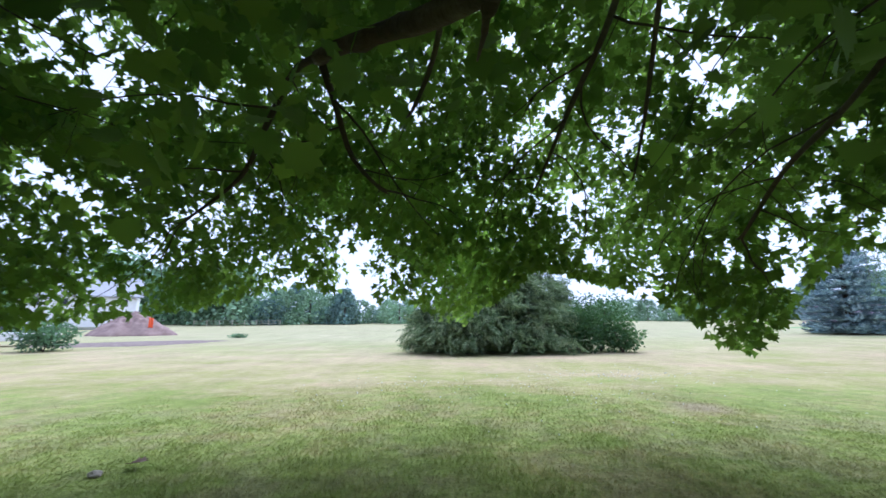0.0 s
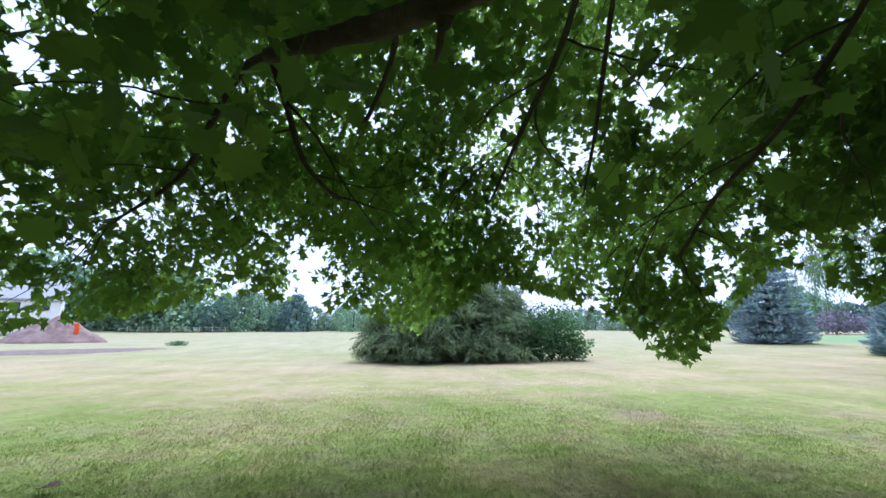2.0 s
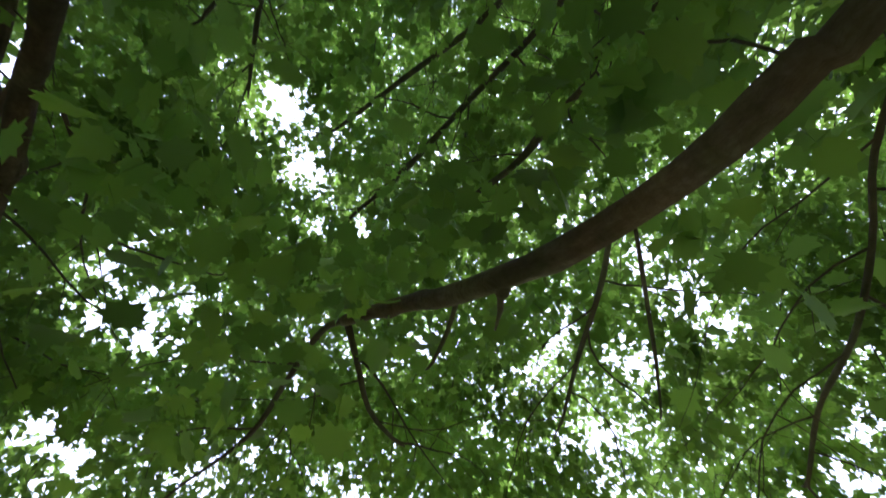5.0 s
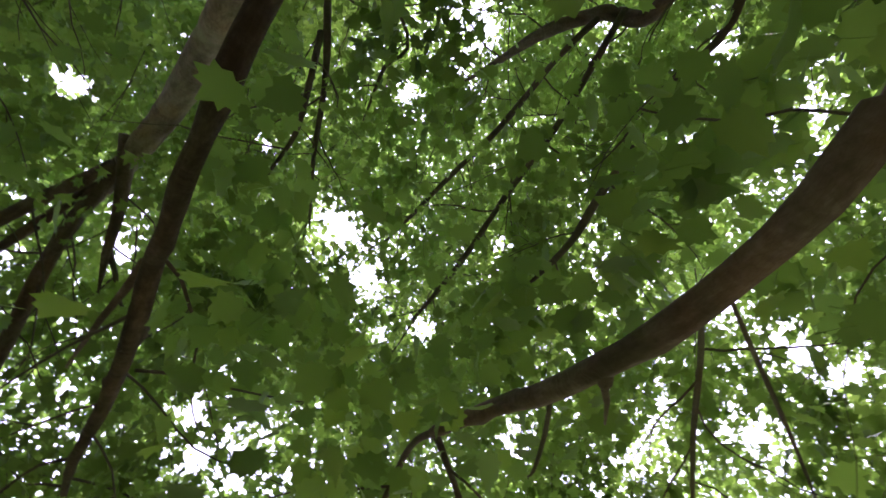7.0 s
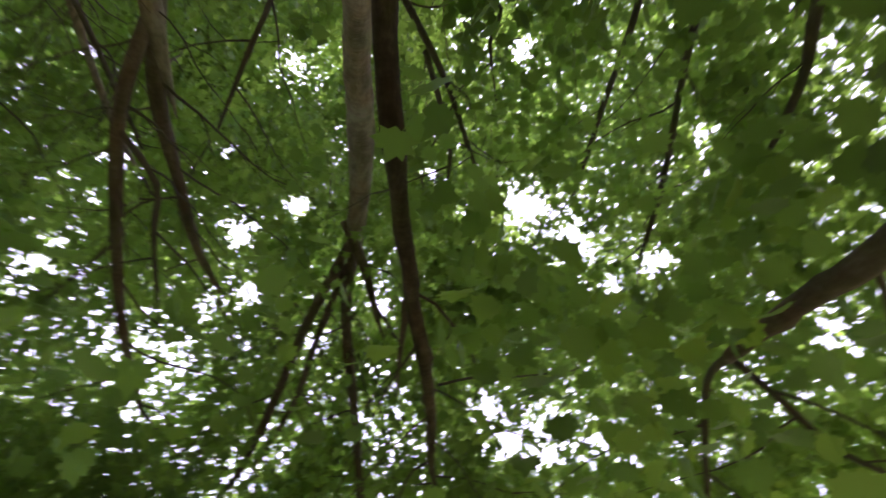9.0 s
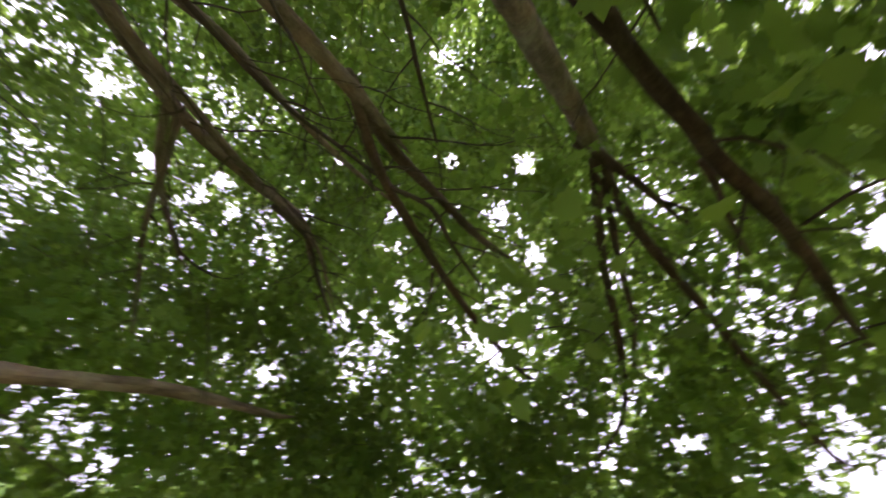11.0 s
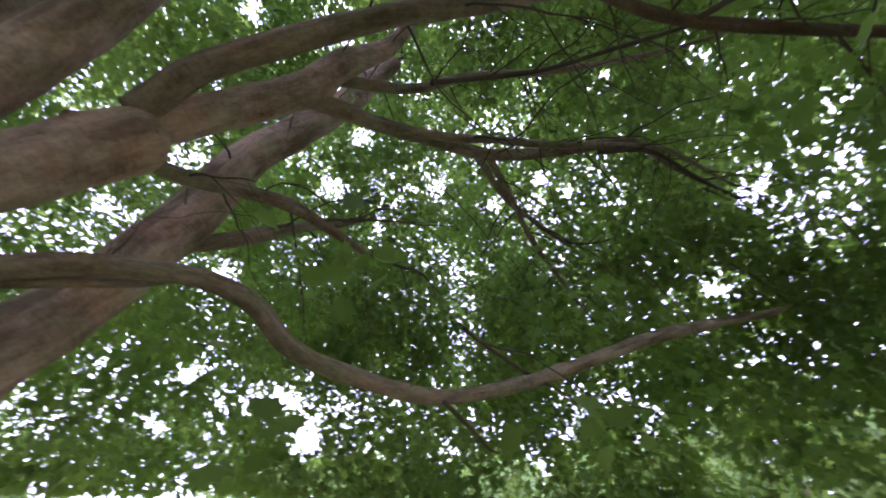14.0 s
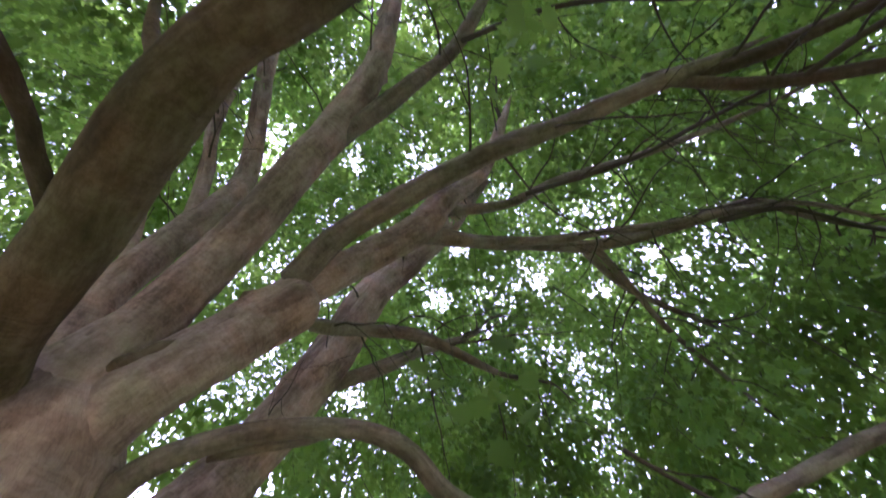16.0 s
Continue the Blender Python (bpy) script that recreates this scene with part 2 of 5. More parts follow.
    sw.inputs[1].default_value, sw.inputs[2].default_value, sw.inputs[3].default_value, sw.inputs[4].default_value = 0.36, 0.66, 0.92, 1.1
    l.new(swath.outputs[0], sw.inputs[0])
    worked = n.new("ShaderNodeMath")
    worked.operation = "MULTIPLY"
    l.new(even.outputs[0], worked.inputs[0])
    l.new(sw.outputs[0], worked.inputs[1])
    l.new(worked.outputs[0], both.inputs[1])
    h = n.new("ShaderNodeHueSaturation")
    l.new(both.outputs[0], h.inputs["Value"])
    # worn spots where brown thatch shows
    worn = noise_tex(n, l, geo.outputs["Position"], 0.8, 4, 0.6)
    wr = n.new("ShaderNodeMapRange")
    wr.inputs[1].default_value, wr.inputs[2].default_value, wr.inputs[3].default_value, wr.inputs[4].default_value = 0.48, 0.62, 0.0, 0.42
    l.new(worn.outputs[0], wr.inputs[0])
    near = n.new("ShaderNodeMapRange")
    near.inputs[1].default_value, near.inputs[2].default_value, near.inputs[3].default_value, near.inputs[4].default_value = 6.5, 11.0, 1.0, 0.35
    l.new(sep.outputs["Y"], near.inputs[0])
    wn_ = n.new("ShaderNodeMath")
    wn_.operation = "MULTIPLY"
    l.new(wr.outputs[0], wn_.inputs[0])
    l.new(near.outputs[0], wn_.inputs[1])
    spot = n.new("ShaderNodeVectorMath")
    spot.operation = "DISTANCE"
    spot.inputs[1].default_value = (4.8, 8.3, 0.0)
    l.new(geo.outputs["Position"], spot.inputs[0])
    sr = n.new("ShaderNodeMapRange")
    sr.inputs[1].default_value, sr.inputs[2].default_value, sr.inputs[3].default_value, sr.inputs[4].default_value = 0.25, 0.75, 0.9, 0.0
    l.new(spot.outputs["Value"], sr.inputs[0])
    either = n.new("ShaderNodeMath")
    either.operation = "MAXIMUM"
    l.new(wn_.outputs[0], either.inputs[0])
    l.new(sr.outputs[0], either.inputs[1])
    thatch = n.new("ShaderNodeMixRGB")
    thatch.inputs[2].default_value = (0.40, 0.33, 0.195, 1)
    l.new(either.outputs[0], thatch.inputs[0])
    l.new(pale.outputs[0], thatch.inputs[1])
    l.new(thatch.outputs[0], h.inputs["Color"])
    l.new(h.outputs[0], b.inputs["Base Color"])
    b.inputs["Roughness"].default_value = 0.95
    b.inputs["Specular IOR Level"].default_value = 0.1
    bump = n.new("ShaderNodeBump")
    bump.inputs["Strength"].default_value, bump.inputs["Distance"].default_value = 0.8, 0.03
    l.new(blades.outputs[0], bump.inputs["Height"])
    if shine_through:
        tr = n.new("ShaderNodeBsdfTranslucent")
        l.new(h.outputs[0], tr.inputs[0])
        mix = n.new("ShaderNodeMixShader")
        mix.inputs[0].default_value = 0.5
        l.new(b.outputs[0], mix.inputs[1])
        l.new(tr.outputs[0], mix.inputs[2])
        l.new(mix.outputs[0], n["Material Output"].inputs[0])
    else:
        l.new(bump.outputs[0], b.inputs["Normal"])
    return m


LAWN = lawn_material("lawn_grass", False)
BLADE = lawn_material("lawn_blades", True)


def plain_material(name, c1, c2, scale, rough=0.9):
    m, n, l, b = material(name)
    tc = n.new("ShaderNodeTexCoord")
    t = noise_tex(n, l, tc.outputs["Object"], scale, 6, 0.65)
    r = ramp(n, [(0.3, c1), (0.7, c2)])
    l.new(t.outputs[0], r.inputs[0])
    l.new(r.outputs[0], b.inputs["Base Color"])
    b.inputs["Roughness"].default_value = rough
    bump = n.new("ShaderNodeBump")
    bump.inputs["Strength"].default_value, bump.inputs["Distance"].default_value = 0.6, 0.04
    l.new(t.outputs[0], bump.inputs["Height"])
    l.new(bump.outputs[0], b.inputs["Normal"])
    return m


EARTH = plain_material("reddish_earth", (0.20, 0.13, 0.11), (0.36, 0.26, 0.23), 1.2)
BED = plain_material("bare_garden_soil", (0.16, 0.11, 0.09), (0.28, 0.22, 0.18), 2.0)
WHITE = plain_material("white_painted_boards", (0.72, 0.72, 0.72), (0.82, 0.82, 0.82), 1.5, 0.6)
ROOF = plain_material("grey_roof", (0.34, 0.34, 0.37), (0.44, 0.44, 0.47), 3.0)
ORANGE = plain_material("orange_fabric", (0.75, 0.08, 0.02), (0.85, 0.12, 0.03), 3.0, 0.7)
GLASS_DARK = plain_material("dark_window_pane", (0.03, 0.035, 0.04), (0.06, 0.065, 0.07), 1.0, 0.15)
FENCE = plain_material("weathered_fence_wood", (0.34, 0.31, 0.25), (0.46, 0.42, 0.35), 3.0)
STRIP = plain_material("fresh_green_grass", (0.17, 0.27, 0.09), (0.25, 0.36, 0.13), 0.8)
LILAC = foliage_material("lilac_grey_leaf", (0.22, 0.19, 0.25), (0.32, 0.27, 0.35), (0.42, 0.36, 0.44), (0.2, 0.18, 0.2), 0.25, 0.7, 0.3)


# ---- mesh helpers ----
def mesh_object(name, verts, faces, mat, parent=None, uvs=None, smooth=True):
    me = bpy.data.meshes.new(name)
    me.from_pydata(verts, [], faces)
    if uvs is not None:
        layer = me.uv_layers.new(name="UVMap")
        layer.data.foreach_set("uv", np.asarray(uvs, dtype=np.float32).ravel())
    if smooth:
        me.polygons.foreach_set("use_smooth", [True] * len(me.polygons))
    me.materials.append(mat)
    me.update()
    ob = new(name, me)
    ob.parent = parent
    return ob


def fast_mesh(name, verts, tris, mat, parent=None):
    """A mesh of triangles from arrays."""
    me = bpy.data.meshes.new(name)
    me.vertices.add(len(verts))
    me.vertices.foreach_set("co", np.asarray(verts, dtype=np.float32).ravel())
    me.loops.add(len(tris) * 3)
    me.loops.foreach_set("vertex_index", np.asarray(tris, dtype=np.int32).ravel())
    me.polygons.add(len(tris))
    me.polygons.foreach_set("loop_start", np.arange(0, len(tris) * 3, 3, dtype=np.int32))
    me.polygons.foreach_set("loop_total", np.full(len(tris), 3, dtype=np.int32))
    me.materials.append(mat)
    me.update(calc_edges=True)
    me.validate()
    ob = new(name, me)
    ob.parent = parent
    return ob


def thing(name, x, y, z=0.0):
    ob = new(name)
    ob.location = (x, y, z)
    ob.empty_display_size = 0.2
    return ob


def smooth_line(points, step):
    """Points along a Catmull-Rom curve through (x, y, z, r) points, about one step apart."""
    p = np.array(points, dtype=float)
    p = np.vstack([2 * p[0] - p[1], p, 2 * p[-1] - p[-2]])
    out = []
    for i in range(1, len(p) - 2):
        n = max(2, int(np.linalg.norm(p[i + 1, :3] - p[i, :3]) / step))
        for k in range(n):
            t = k / n
            out.append(0.5 * (2 * p[i] + (p[i + 1] - p[i - 1]) * t + (2 * p[i - 1] - 5 * p[i] + 4 * p[i + 1] - p[i + 2]) * t * t
                              + (3 * p[i] - p[i - 1] - 3 * p[i + 1] + p[i + 2]) * t ** 3))
    out.append(p[-2])
    out = np.array(out)
    out[:, 3] = np.maximum(out[:, 3], 0.002)
    return out


def tube(points, step=0.06, sides=14, rough=0.06, seed=0.0, knobs=()):
    """A limb: rings along a smooth line, uneven, closed at both ends. knobs: (share of the length, angle, height) of branch stubs."""
    c = smooth_line(points, step)
    d = np.gradient(c[:, :3], axis=0)
    d /= np.linalg.norm(d, axis=1)[:, None]
    u = np.cross(d[0], (0.31, 0.2, 0.93) if abs(d[0][2]) < 0.8 else (1, 0.1, 0))
    verts, faces, uvs = [], [], []
    run = np.concatenate([[0], np.cumsum(np.linalg.norm(np.diff(c[:, :3], axis=0), axis=1))])
    total = run[-1]
    for i in range(len(c)):
        u = u - d[i] * np.dot(u, d[i])
        u /= np.linalg.norm(u)
        w = np.cross(d[i], u)
        for k in range(sides):
            a = 2 * math.pi * k / sides
            q = u * math.cos(a) + w * math.sin(a)
            r = c[i, 3]
            p0 = Vector(c[i, :3] + q * r)
            r *= 1 + rough * (noise.noise(p0 * 4 + Vector((seed, 0, 0))) * 1.3 + noise.noise(p0 * 14) * 0.5)
            for s, ka, kh in knobs:
                dd = ((run[i] - s * total) / 0.035) ** 2 + (((a - ka + math.pi) % (2 * math.pi) - math.pi) * c[i, 3] / 0.03) ** 2
                r += kh * math.exp(-dd)
            verts.append(tuple(c[i, :3] + q * r))
    n = len(c)
    for i in range(n - 1):
        for k in range(sides):
            k2 = (k + 1) % sides
            faces.append((i * sides + k, i * sides + k2, (i + 1) * sides + k2, (i + 1) * sides + k))
            ra = 2 * math.pi * c[i, 3] / sides
            uvs += [(k * ra, run[i]), ((k + 1) * ra, run[i]), ((k + 1) * ra, run[i + 1]), (k * ra, run[i + 1])]
    faces.append(tuple(range(sides - 1, -1, -1)))
    uvs += [(0, 0)] * sides
    faces.append(tuple(range((n - 1) * sides, n * sides)))
    uvs += [(0, 0)] * sides
    return verts, faces, uvs


# ---- ground ----
def make_ground():
    verts, faces = [], []
    radii = [0, 0.8, 1.6, 2.4, 3.2, 4, 4.8, 5.6, 6.4, 7.2, 8, 9, 10, 12, 14, 16, 18, 21, 25, 30, 36, 45, 60, 80, 100, 135, 220, 400, 800, 1600]
    seg = 96
    verts.append((0, 0, 0))
    for r in radii[1:]:
        for k in range(seg):
            a = 2 * math.pi * k / seg
            x, y = r * math.cos(a), r * math.sin(a)
            verts.append((x, y, (0.05 * noise.noise(Vector((x * 0.15, y * 0.15, 0))) if r < 20 else 0.0) + 0.02 * min(max(r - 25, 0), 110)))
    for k in range(seg):
        faces.append((0, 1 + k, 1 + (k + 1) % seg))
    for i in range(len(radii) - 2):
        for k in range(seg):
            k2 = (k + 1) % seg
            faces.append((1 + i * seg + k, 1 + (i + 1) * seg + k, 1 + (i + 1) * seg + k2, 1 + i * seg + k2))
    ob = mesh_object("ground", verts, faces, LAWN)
    tagged(ob, "wide mown lawn, green in parts and dry straw-coloured", "lawn", kind="structure")
    return ob


make_ground()

# ---- the great maple: limbs as (x, y, z, radius) along their run ----
BOUGHS = {}
BOUGHS["trunk"] = [(1.95, -2.0, -0.05, 0.66), (1.9, -1.97, 0.25, 0.54), (1.82, -1.9, 0.8, 0.47), (1.74, -1.84, 1.4, 0.45), (1.62, -1.74, 2.0, 0.42), (1.54, -1.7, 2.3, 0.34), (1.5, -1.66, 2.6, 0.18)]
BOUGHS["stem_south"] = [(1.50, -1.75, 2.01, 0.220), (1.34, -1.71, 2.34, 0.160), (1.17, -1.75, 2.62, 0.150), (1.00, -1.87, 2.92, 0.156), (0.86, -1.91, 3.10, 0.166), (0.80, -1.93, 3.18, 0.155), (0.76, -1.95, 3.23, 0.11), (0.74, -1.96, 3.26, 0.05)]
BOUGHS["stem_south.rear"] = [(0.84, -1.92, 3.22, 0.112), (0.46, -1.99, 3.62, 0.113), (0.10, -1.98, 3.94, 0.116), (-0.09, -2.01, 4.35, 0.105), (-0.47, -2.08, 4.95, 0.071), (-0.73, -1.98, 5.74, 0.050)]
BOUGHS["stem_south.front"] = [(0.83, -1.86, 3.27, 0.089), (0.56, -1.65, 3.43, 0.076), (0.17, -1.50, 3.63, 0.071), (-0.37, -1.30, 3.83, 0.068), (-0.77, -1.17, 3.90, 0.059), (-1.23, -0.97, 3.96, 0.052), (-1.50, -0.90, 4.05, 0.048)]
BOUGHS["limb_y2a"] = [(0.10, -2.01, 3.89, 0.066), (-0.37, -2.28, 4.12, 0.063), (-0.91, -2.56, 4.42, 0.064), (-1.70, -2.87, 4.76, 0.066), (-2.40, -2.57, 4.70, 0.058), (-2.89, -2.22, 4.59, 0.049), (-3.48, -2.29, 4.47, 0.036), (-4.05, -2.36, 4.39, 0.024)]
BOUGHS["limb_y2b"] = [(-0.10, -2.10, 4.29, 0.044), (-0.65, -2.18, 4.52, 0.043), (-1.19, -2.08, 4.79, 0.037), (-2.00, -1.92, 4.98, 0.034), (-2.95, -1.54, 5.12, 0.024), (-3.53, -1.24, 5.25, 0.016)]
BOUGHS["limb_y2c"] = [(-1.65, -2.86, 4.73, 0.043), (-2.04, -3.20, 4.54, 0.037), (-2.49, -3.59, 4.24, 0.030), (-2.92, -3.86, 4.00, 0.024), (-3.48, -4.17, 3.64, 0.016)]
BOUGHS["limb_y3"] = [(0.88, -1.91, 3.19, 0.044), (0.74, -2.13, 3.17, 0.047), (0.44, -2.28, 3.24, 0.043), (0.12, -2.45, 3.32, 0.043), (-0.20, -2.64, 3.28, 0.035), (-0.47, -2.85, 3.27, 0.023)]
BOUGHS["stem_mid"] = [(1.53, -1.62, 2.31, 0.215), (1.40, -1.64, 2.61, 0.146), (1.31, -1.69, 2.95, 0.130), (1.14, -1.66, 3.43, 0.129), (0.91, -1.53, 3.90, 0.122), (0.68, -1.39, 4.39, 0.124), (0.49, -1.23, 4.93, 0.109), (0.40, -1.00, 5.72, 0.091), (0.36, -0.64, 6.79, 0.076)]
BOUGHS["stem_mid.b"] = [(0.82, -1.52, 4.18, 0.081), (0.49, -1.38, 4.44, 0.073), (0.17, -1.24, 4.74, 0.065), (-0.14, -1.10, 5.10, 0.061), (-0.39, -0.86, 5.54, 0.052), (-0.63, -0.57, 6.16, 0.038)]
BOUGHS["stem_back"] = [(1.71, -1.75, 2.57, 0.153), (1.77, -1.80, 3.09, 0.108), (1.72, -1.87, 3.58, 0.103), (1.62, -1.96, 4.17, 0.103), (1.59, -1.96, 4.71, 0.088), (1.70, -1.56, 5.90, 0.084), (1.80, -1.41, 6.79, 0.074)]
BOUGHS["stem_back.b"] = [(1.67, -1.91, 3.74, 0.059), (1.78, -1.81, 4.44, 0.056), (1.92, -1.71, 5.04, 0.052), (2.03, -1.64, 5.96, 0.047)]
BOUGHS["stem_back.c"] = [(1.83, -1.84, 3.34, 0.039), (2.00, -1.87, 3.81, 0.039), (2.19, -1.87, 4.38, 0.037), (2.30, -1.81, 5.27, 0.032)]
BOUGHS["stem_west"] = [(1.66, -1.65, 2.25, 0.170), (1.47, -1.31, 2.40, 0.118), (1.13, -0.97, 2.63, 0.118), (0.86, -0.68, 2.80, 0.118), (0.62, -0.48, 2.91, 0.100), (0.38, -0.38, 3.07, 0.092)]
BOUGHS["limb_bump"] = [(0.38, -0.38, 3.07, 0.061), (-0.33, -0.04, 3.22, 0.050), (-0.58, 0.14, 3.12, 0.045), (-0.74, 0.29, 3.02, 0.044), (-0.88, 0.40, 3.04, 0.040), (-1.02, 0.52, 3.02, 0.039), (-1.19, 0.67, 3.04, 0.040), (-1.41, 0.84, 3.09, 0.040), (-1.59, 1.02, 3.08, 0.041), (-1.79, 1.22, 3.03, 0.038), (-2.15, 1.52, 3.04, 0.034), (-2.65, 1.90, 3.04, 0.027), (-3.24, 2.40, 3.15, 0.017)]
BOUGHS["limb_pale"] = [(0.38, -0.38, 3.07, 0.050), (-0.30, -0.16, 3.30, 0.056), (-0.84, -0.01, 3.94, 0.074), (-1.08, 0.10, 4.16, 0.085), (-1.41, 0.22, 4.58, 0.101), (-1.87, 0.43, 4.88, 0.107), (-2.28, 0.63, 5.01, 0.098), (-2.71, 0.84, 4.97, 0.083)]
BOUGHS["pale_a"] = [(-2.74, 0.82, 4.94, 0.054), (-3.50, 0.87, 4.38, 0.047), (-4.14, 0.98, 3.67, 0.040), (-4.52, 0.96, 3.16, 0.029), (-4.84, 0.71, 2.84, 0.016)]
BOUGHS["pale_b"] = [(-2.74, 0.82, 4.94, 0.059), (-3.31, 1.20, 4.49, 0.056), (-3.92, 1.80, 3.89, 0.047), (-4.36, 2.28, 3.27, 0.037), (-4.79, 2.74, 2.87, 0.026)]
BOUGHS["pale_c"] = [(-2.57, 0.65, 5.01, 0.061), (-2.84, 1.09, 4.78, 0.049), (-3.04, 1.36, 4.59, 0.037)]
BOUGHS["pale_d"] = [(-2.63, 0.79, 5.05, 0.046), (-3.17, 0.96, 4.84, 0.043), (-3.96, 1.15, 4.60, 0.041), (-4.85, 1.38, 4.32, 0.039), (-5.99, 1.49, 4.09, 0.031)]
BOUGHS["bump_side"] = [(-1.50, 0.85, 3.18, 0.022), (-1.64, 0.94, 3.16, 0.019), (-1.82, 1.04, 3.12, 0.016), (-2.03, 1.17, 3.05, 0.009)]
BOUGHS["limb_knot"] = [(1.24, -0.98, 2.68, 0.041), (1.19, -0.74, 2.72, 0.034), (1.13, -0.51, 2.74, 0.031), (0.76, 0.42, 2.41, 0.040), (0.68, 0.54, 2.39, 0.044), (0.61, 0.71, 2.39, 0.045), (0.52, 0.95, 2.45, 0.046), (0.36, 1.20, 2.51, 0.046), (0.17, 1.41, 2.58, 0.046), (0.01, 1.59, 2.65, 0.043), (-0.21, 1.85, 2.80, 0.041), (-0.57, 2.18, 2.94, 0.035), (-0.60, 2.35, 3.04, 0.028)]
BOUGHS["knot_tw1"] = [(-0.61, 2.35, 3.04, 0.022), (-0.56, 2.53, 2.84, 0.019), (-0.52, 2.79, 2.65, 0.017), (-0.39, 3.06, 2.54, 0.012)]
BOUGHS["knot_tw2"] = [(-0.55, 2.17, 2.94, 0.022), (-0.79, 2.43, 3.02, 0.020), (-1.08, 2.75, 2.85, 0.019), (-1.38, 3.06, 2.63, 0.016), (-1.92, 3.40, 2.44, 0.010)]
BOUGHS["knot_tw3"] = [(0.68, 1.42, 2.77, 0.012), (0.82, 2.00, 2.90, 0.015), (0.86, 2.71, 2.89, 0.016), (0.85, 3.45, 2.73, 0.012)]
BOUGHS["knot_tw4"] = [(0.74, 1.31, 2.76, 0.008), (0.98, 1.86, 2.79, 0.011), (1.24, 2.51, 2.73, 0.011), (1.42, 3.06, 2.60, 0.008)]
BOUGHS["knot_tw5"] = [(0.03, 1.56, 2.64, 0.015), (0.06, 1.78, 2.76, 0.013), (-0.00, 2.04, 2.73, 0.013), (-0.09, 2.28, 2.69, 0.010)]
BOUGHS["knot_stub"] = [(0.225, 1.36, 2.56, 0.032), (0.215, 1.395, 2.535, 0.030), (0.21, 1.415, 2.52, 0.024), (0.207, 1.425, 2.512, 0.014), (0.205, 1.462, 2.492, 0.0125), (0.204, 1.47, 2.488, 0.010)]
BOUGHS["right_tw"] = [(0.93, 0.05, 2.57, 0.012), (1.10, 0.55, 2.63, 0.011), (1.25, 0.93, 2.61, 0.010), (1.47, 1.29, 2.55, 0.012), (1.68, 1.77, 2.45, 0.014), (1.86, 2.35, 2.36, 0.014), (2.03, 2.91, 2.15, 0.012)]
BOUGHS["limb_690"] = [(-1.22, -0.96, 4.02, 0.049), (-1.83, -0.86, 4.12, 0.048), (-2.39, -0.60, 4.16, 0.042), (-2.97, -0.32, 4.21, 0.036), (-3.42, -0.06, 4.31, 0.024)]
BOUGHS["limb_690b"] = [(-1.25, -0.95, 4.03, 0.038), (-1.82, -0.93, 3.92, 0.039), (-2.28, -0.80, 3.80, 0.038), (-2.92, -0.56, 3.63, 0.034), (-3.51, -0.32, 3.52, 0.029), (-4.13, -0.01, 3.42, 0.020)]
BOUGHS["limb_420b"] = [(-1.54, -2.89, 4.72, 0.046), (-2.06, -3.28, 4.54, 0.038), (-2.94, -3.61, 4.33, 0.023)]
BOUGHS["stem_far"] = [(1.50, -2.81, 2.24, 0.214), (1.31, -2.93, 2.59, 0.196), (1.14, -2.98, 2.93, 0.189), (0.89, -3.08, 3.54, 0.187), (0.58, -3.01, 4.22, 0.168), (0.30, -3.05, 4.65, 0.156), (-0.15, -3.12, 5.40, 0.144), (-0.64, -3.08, 6.35, 0.114)]
BOUGHS["far_b"] = [(0.83, -3.19, 3.39, 0.065), (0.44, -3.26, 3.59, 0.065), (0.10, -3.45, 3.89, 0.055), (-0.31, -3.70, 4.20, 0.033)]
BOUGHS["low_branch"] = [(1.30, -1.88, 2.10, 0.063), (1.10, -1.78, 2.23, 0.049), (0.87, -1.81, 2.35, 0.046), (0.62, -1.87, 2.42, 0.043), (0.33, -1.95, 2.44, 0.043), (0.12, -2.02, 2.37, 0.045), (-0.04, -2.11, 2.23, 0.047), (-0.33, -2.23, 2.15, 0.044), (-0.83, -2.35, 2.09, 0.043), (-1.45, -2.46, 2.23, 0.045), (-1.99, -2.52, 2.41, 0.047), (-2.62, -2.55, 2.63, 0.049), (-3.27, -2.50, 2.78, 0.043), (-3.99, -2.44, 2.93, 0.028)]
BOUGHS["low_b"] = [(0.93, -1.86, 2.31, 0.027), (0.74, -1.93, 2.37, 0.025), (0.59, -2.02, 2.43, 0.021)]
BOUGHS["top7a"] = [(2.10, -0.60, 4.60, 0.072), (1.74, 0.82, 5.19, 0.068), (1.41, 0.87, 5.66, 0.065), (1.04, 1.00, 6.18, 0.060), (0.63, 1.27, 6.72, 0.040), (0.30, 1.47, 7.13, 0.022)]
BOUGHS["top7b"] = [(1.45, 0.86, 5.62, 0.031), (1.00, 1.14, 5.63, 0.029), (0.41, 1.77, 5.97, 0.032), (-0.28, 2.31, 6.20, 0.030), (-1.20, 2.91, 6.20, 0.021)]
BOUGHS["top7c"] = [(1.55, 0.85, 5.45, 0.030), (0.81, 1.55, 5.11, 0.028), (0.33, 2.14, 5.25, 0.029), (-0.36, 2.89, 5.24, 0.030), (-0.98, 3.43, 5.21, 0.022)]
BOUGHS["top7d"] = [(1.00, 1.36, 4.06, 0.018), (0.77, 1.72, 4.09, 0.030), (0.59, 2.07, 4.15, 0.028), (0.28, 2.40, 4.20, 0.018)]
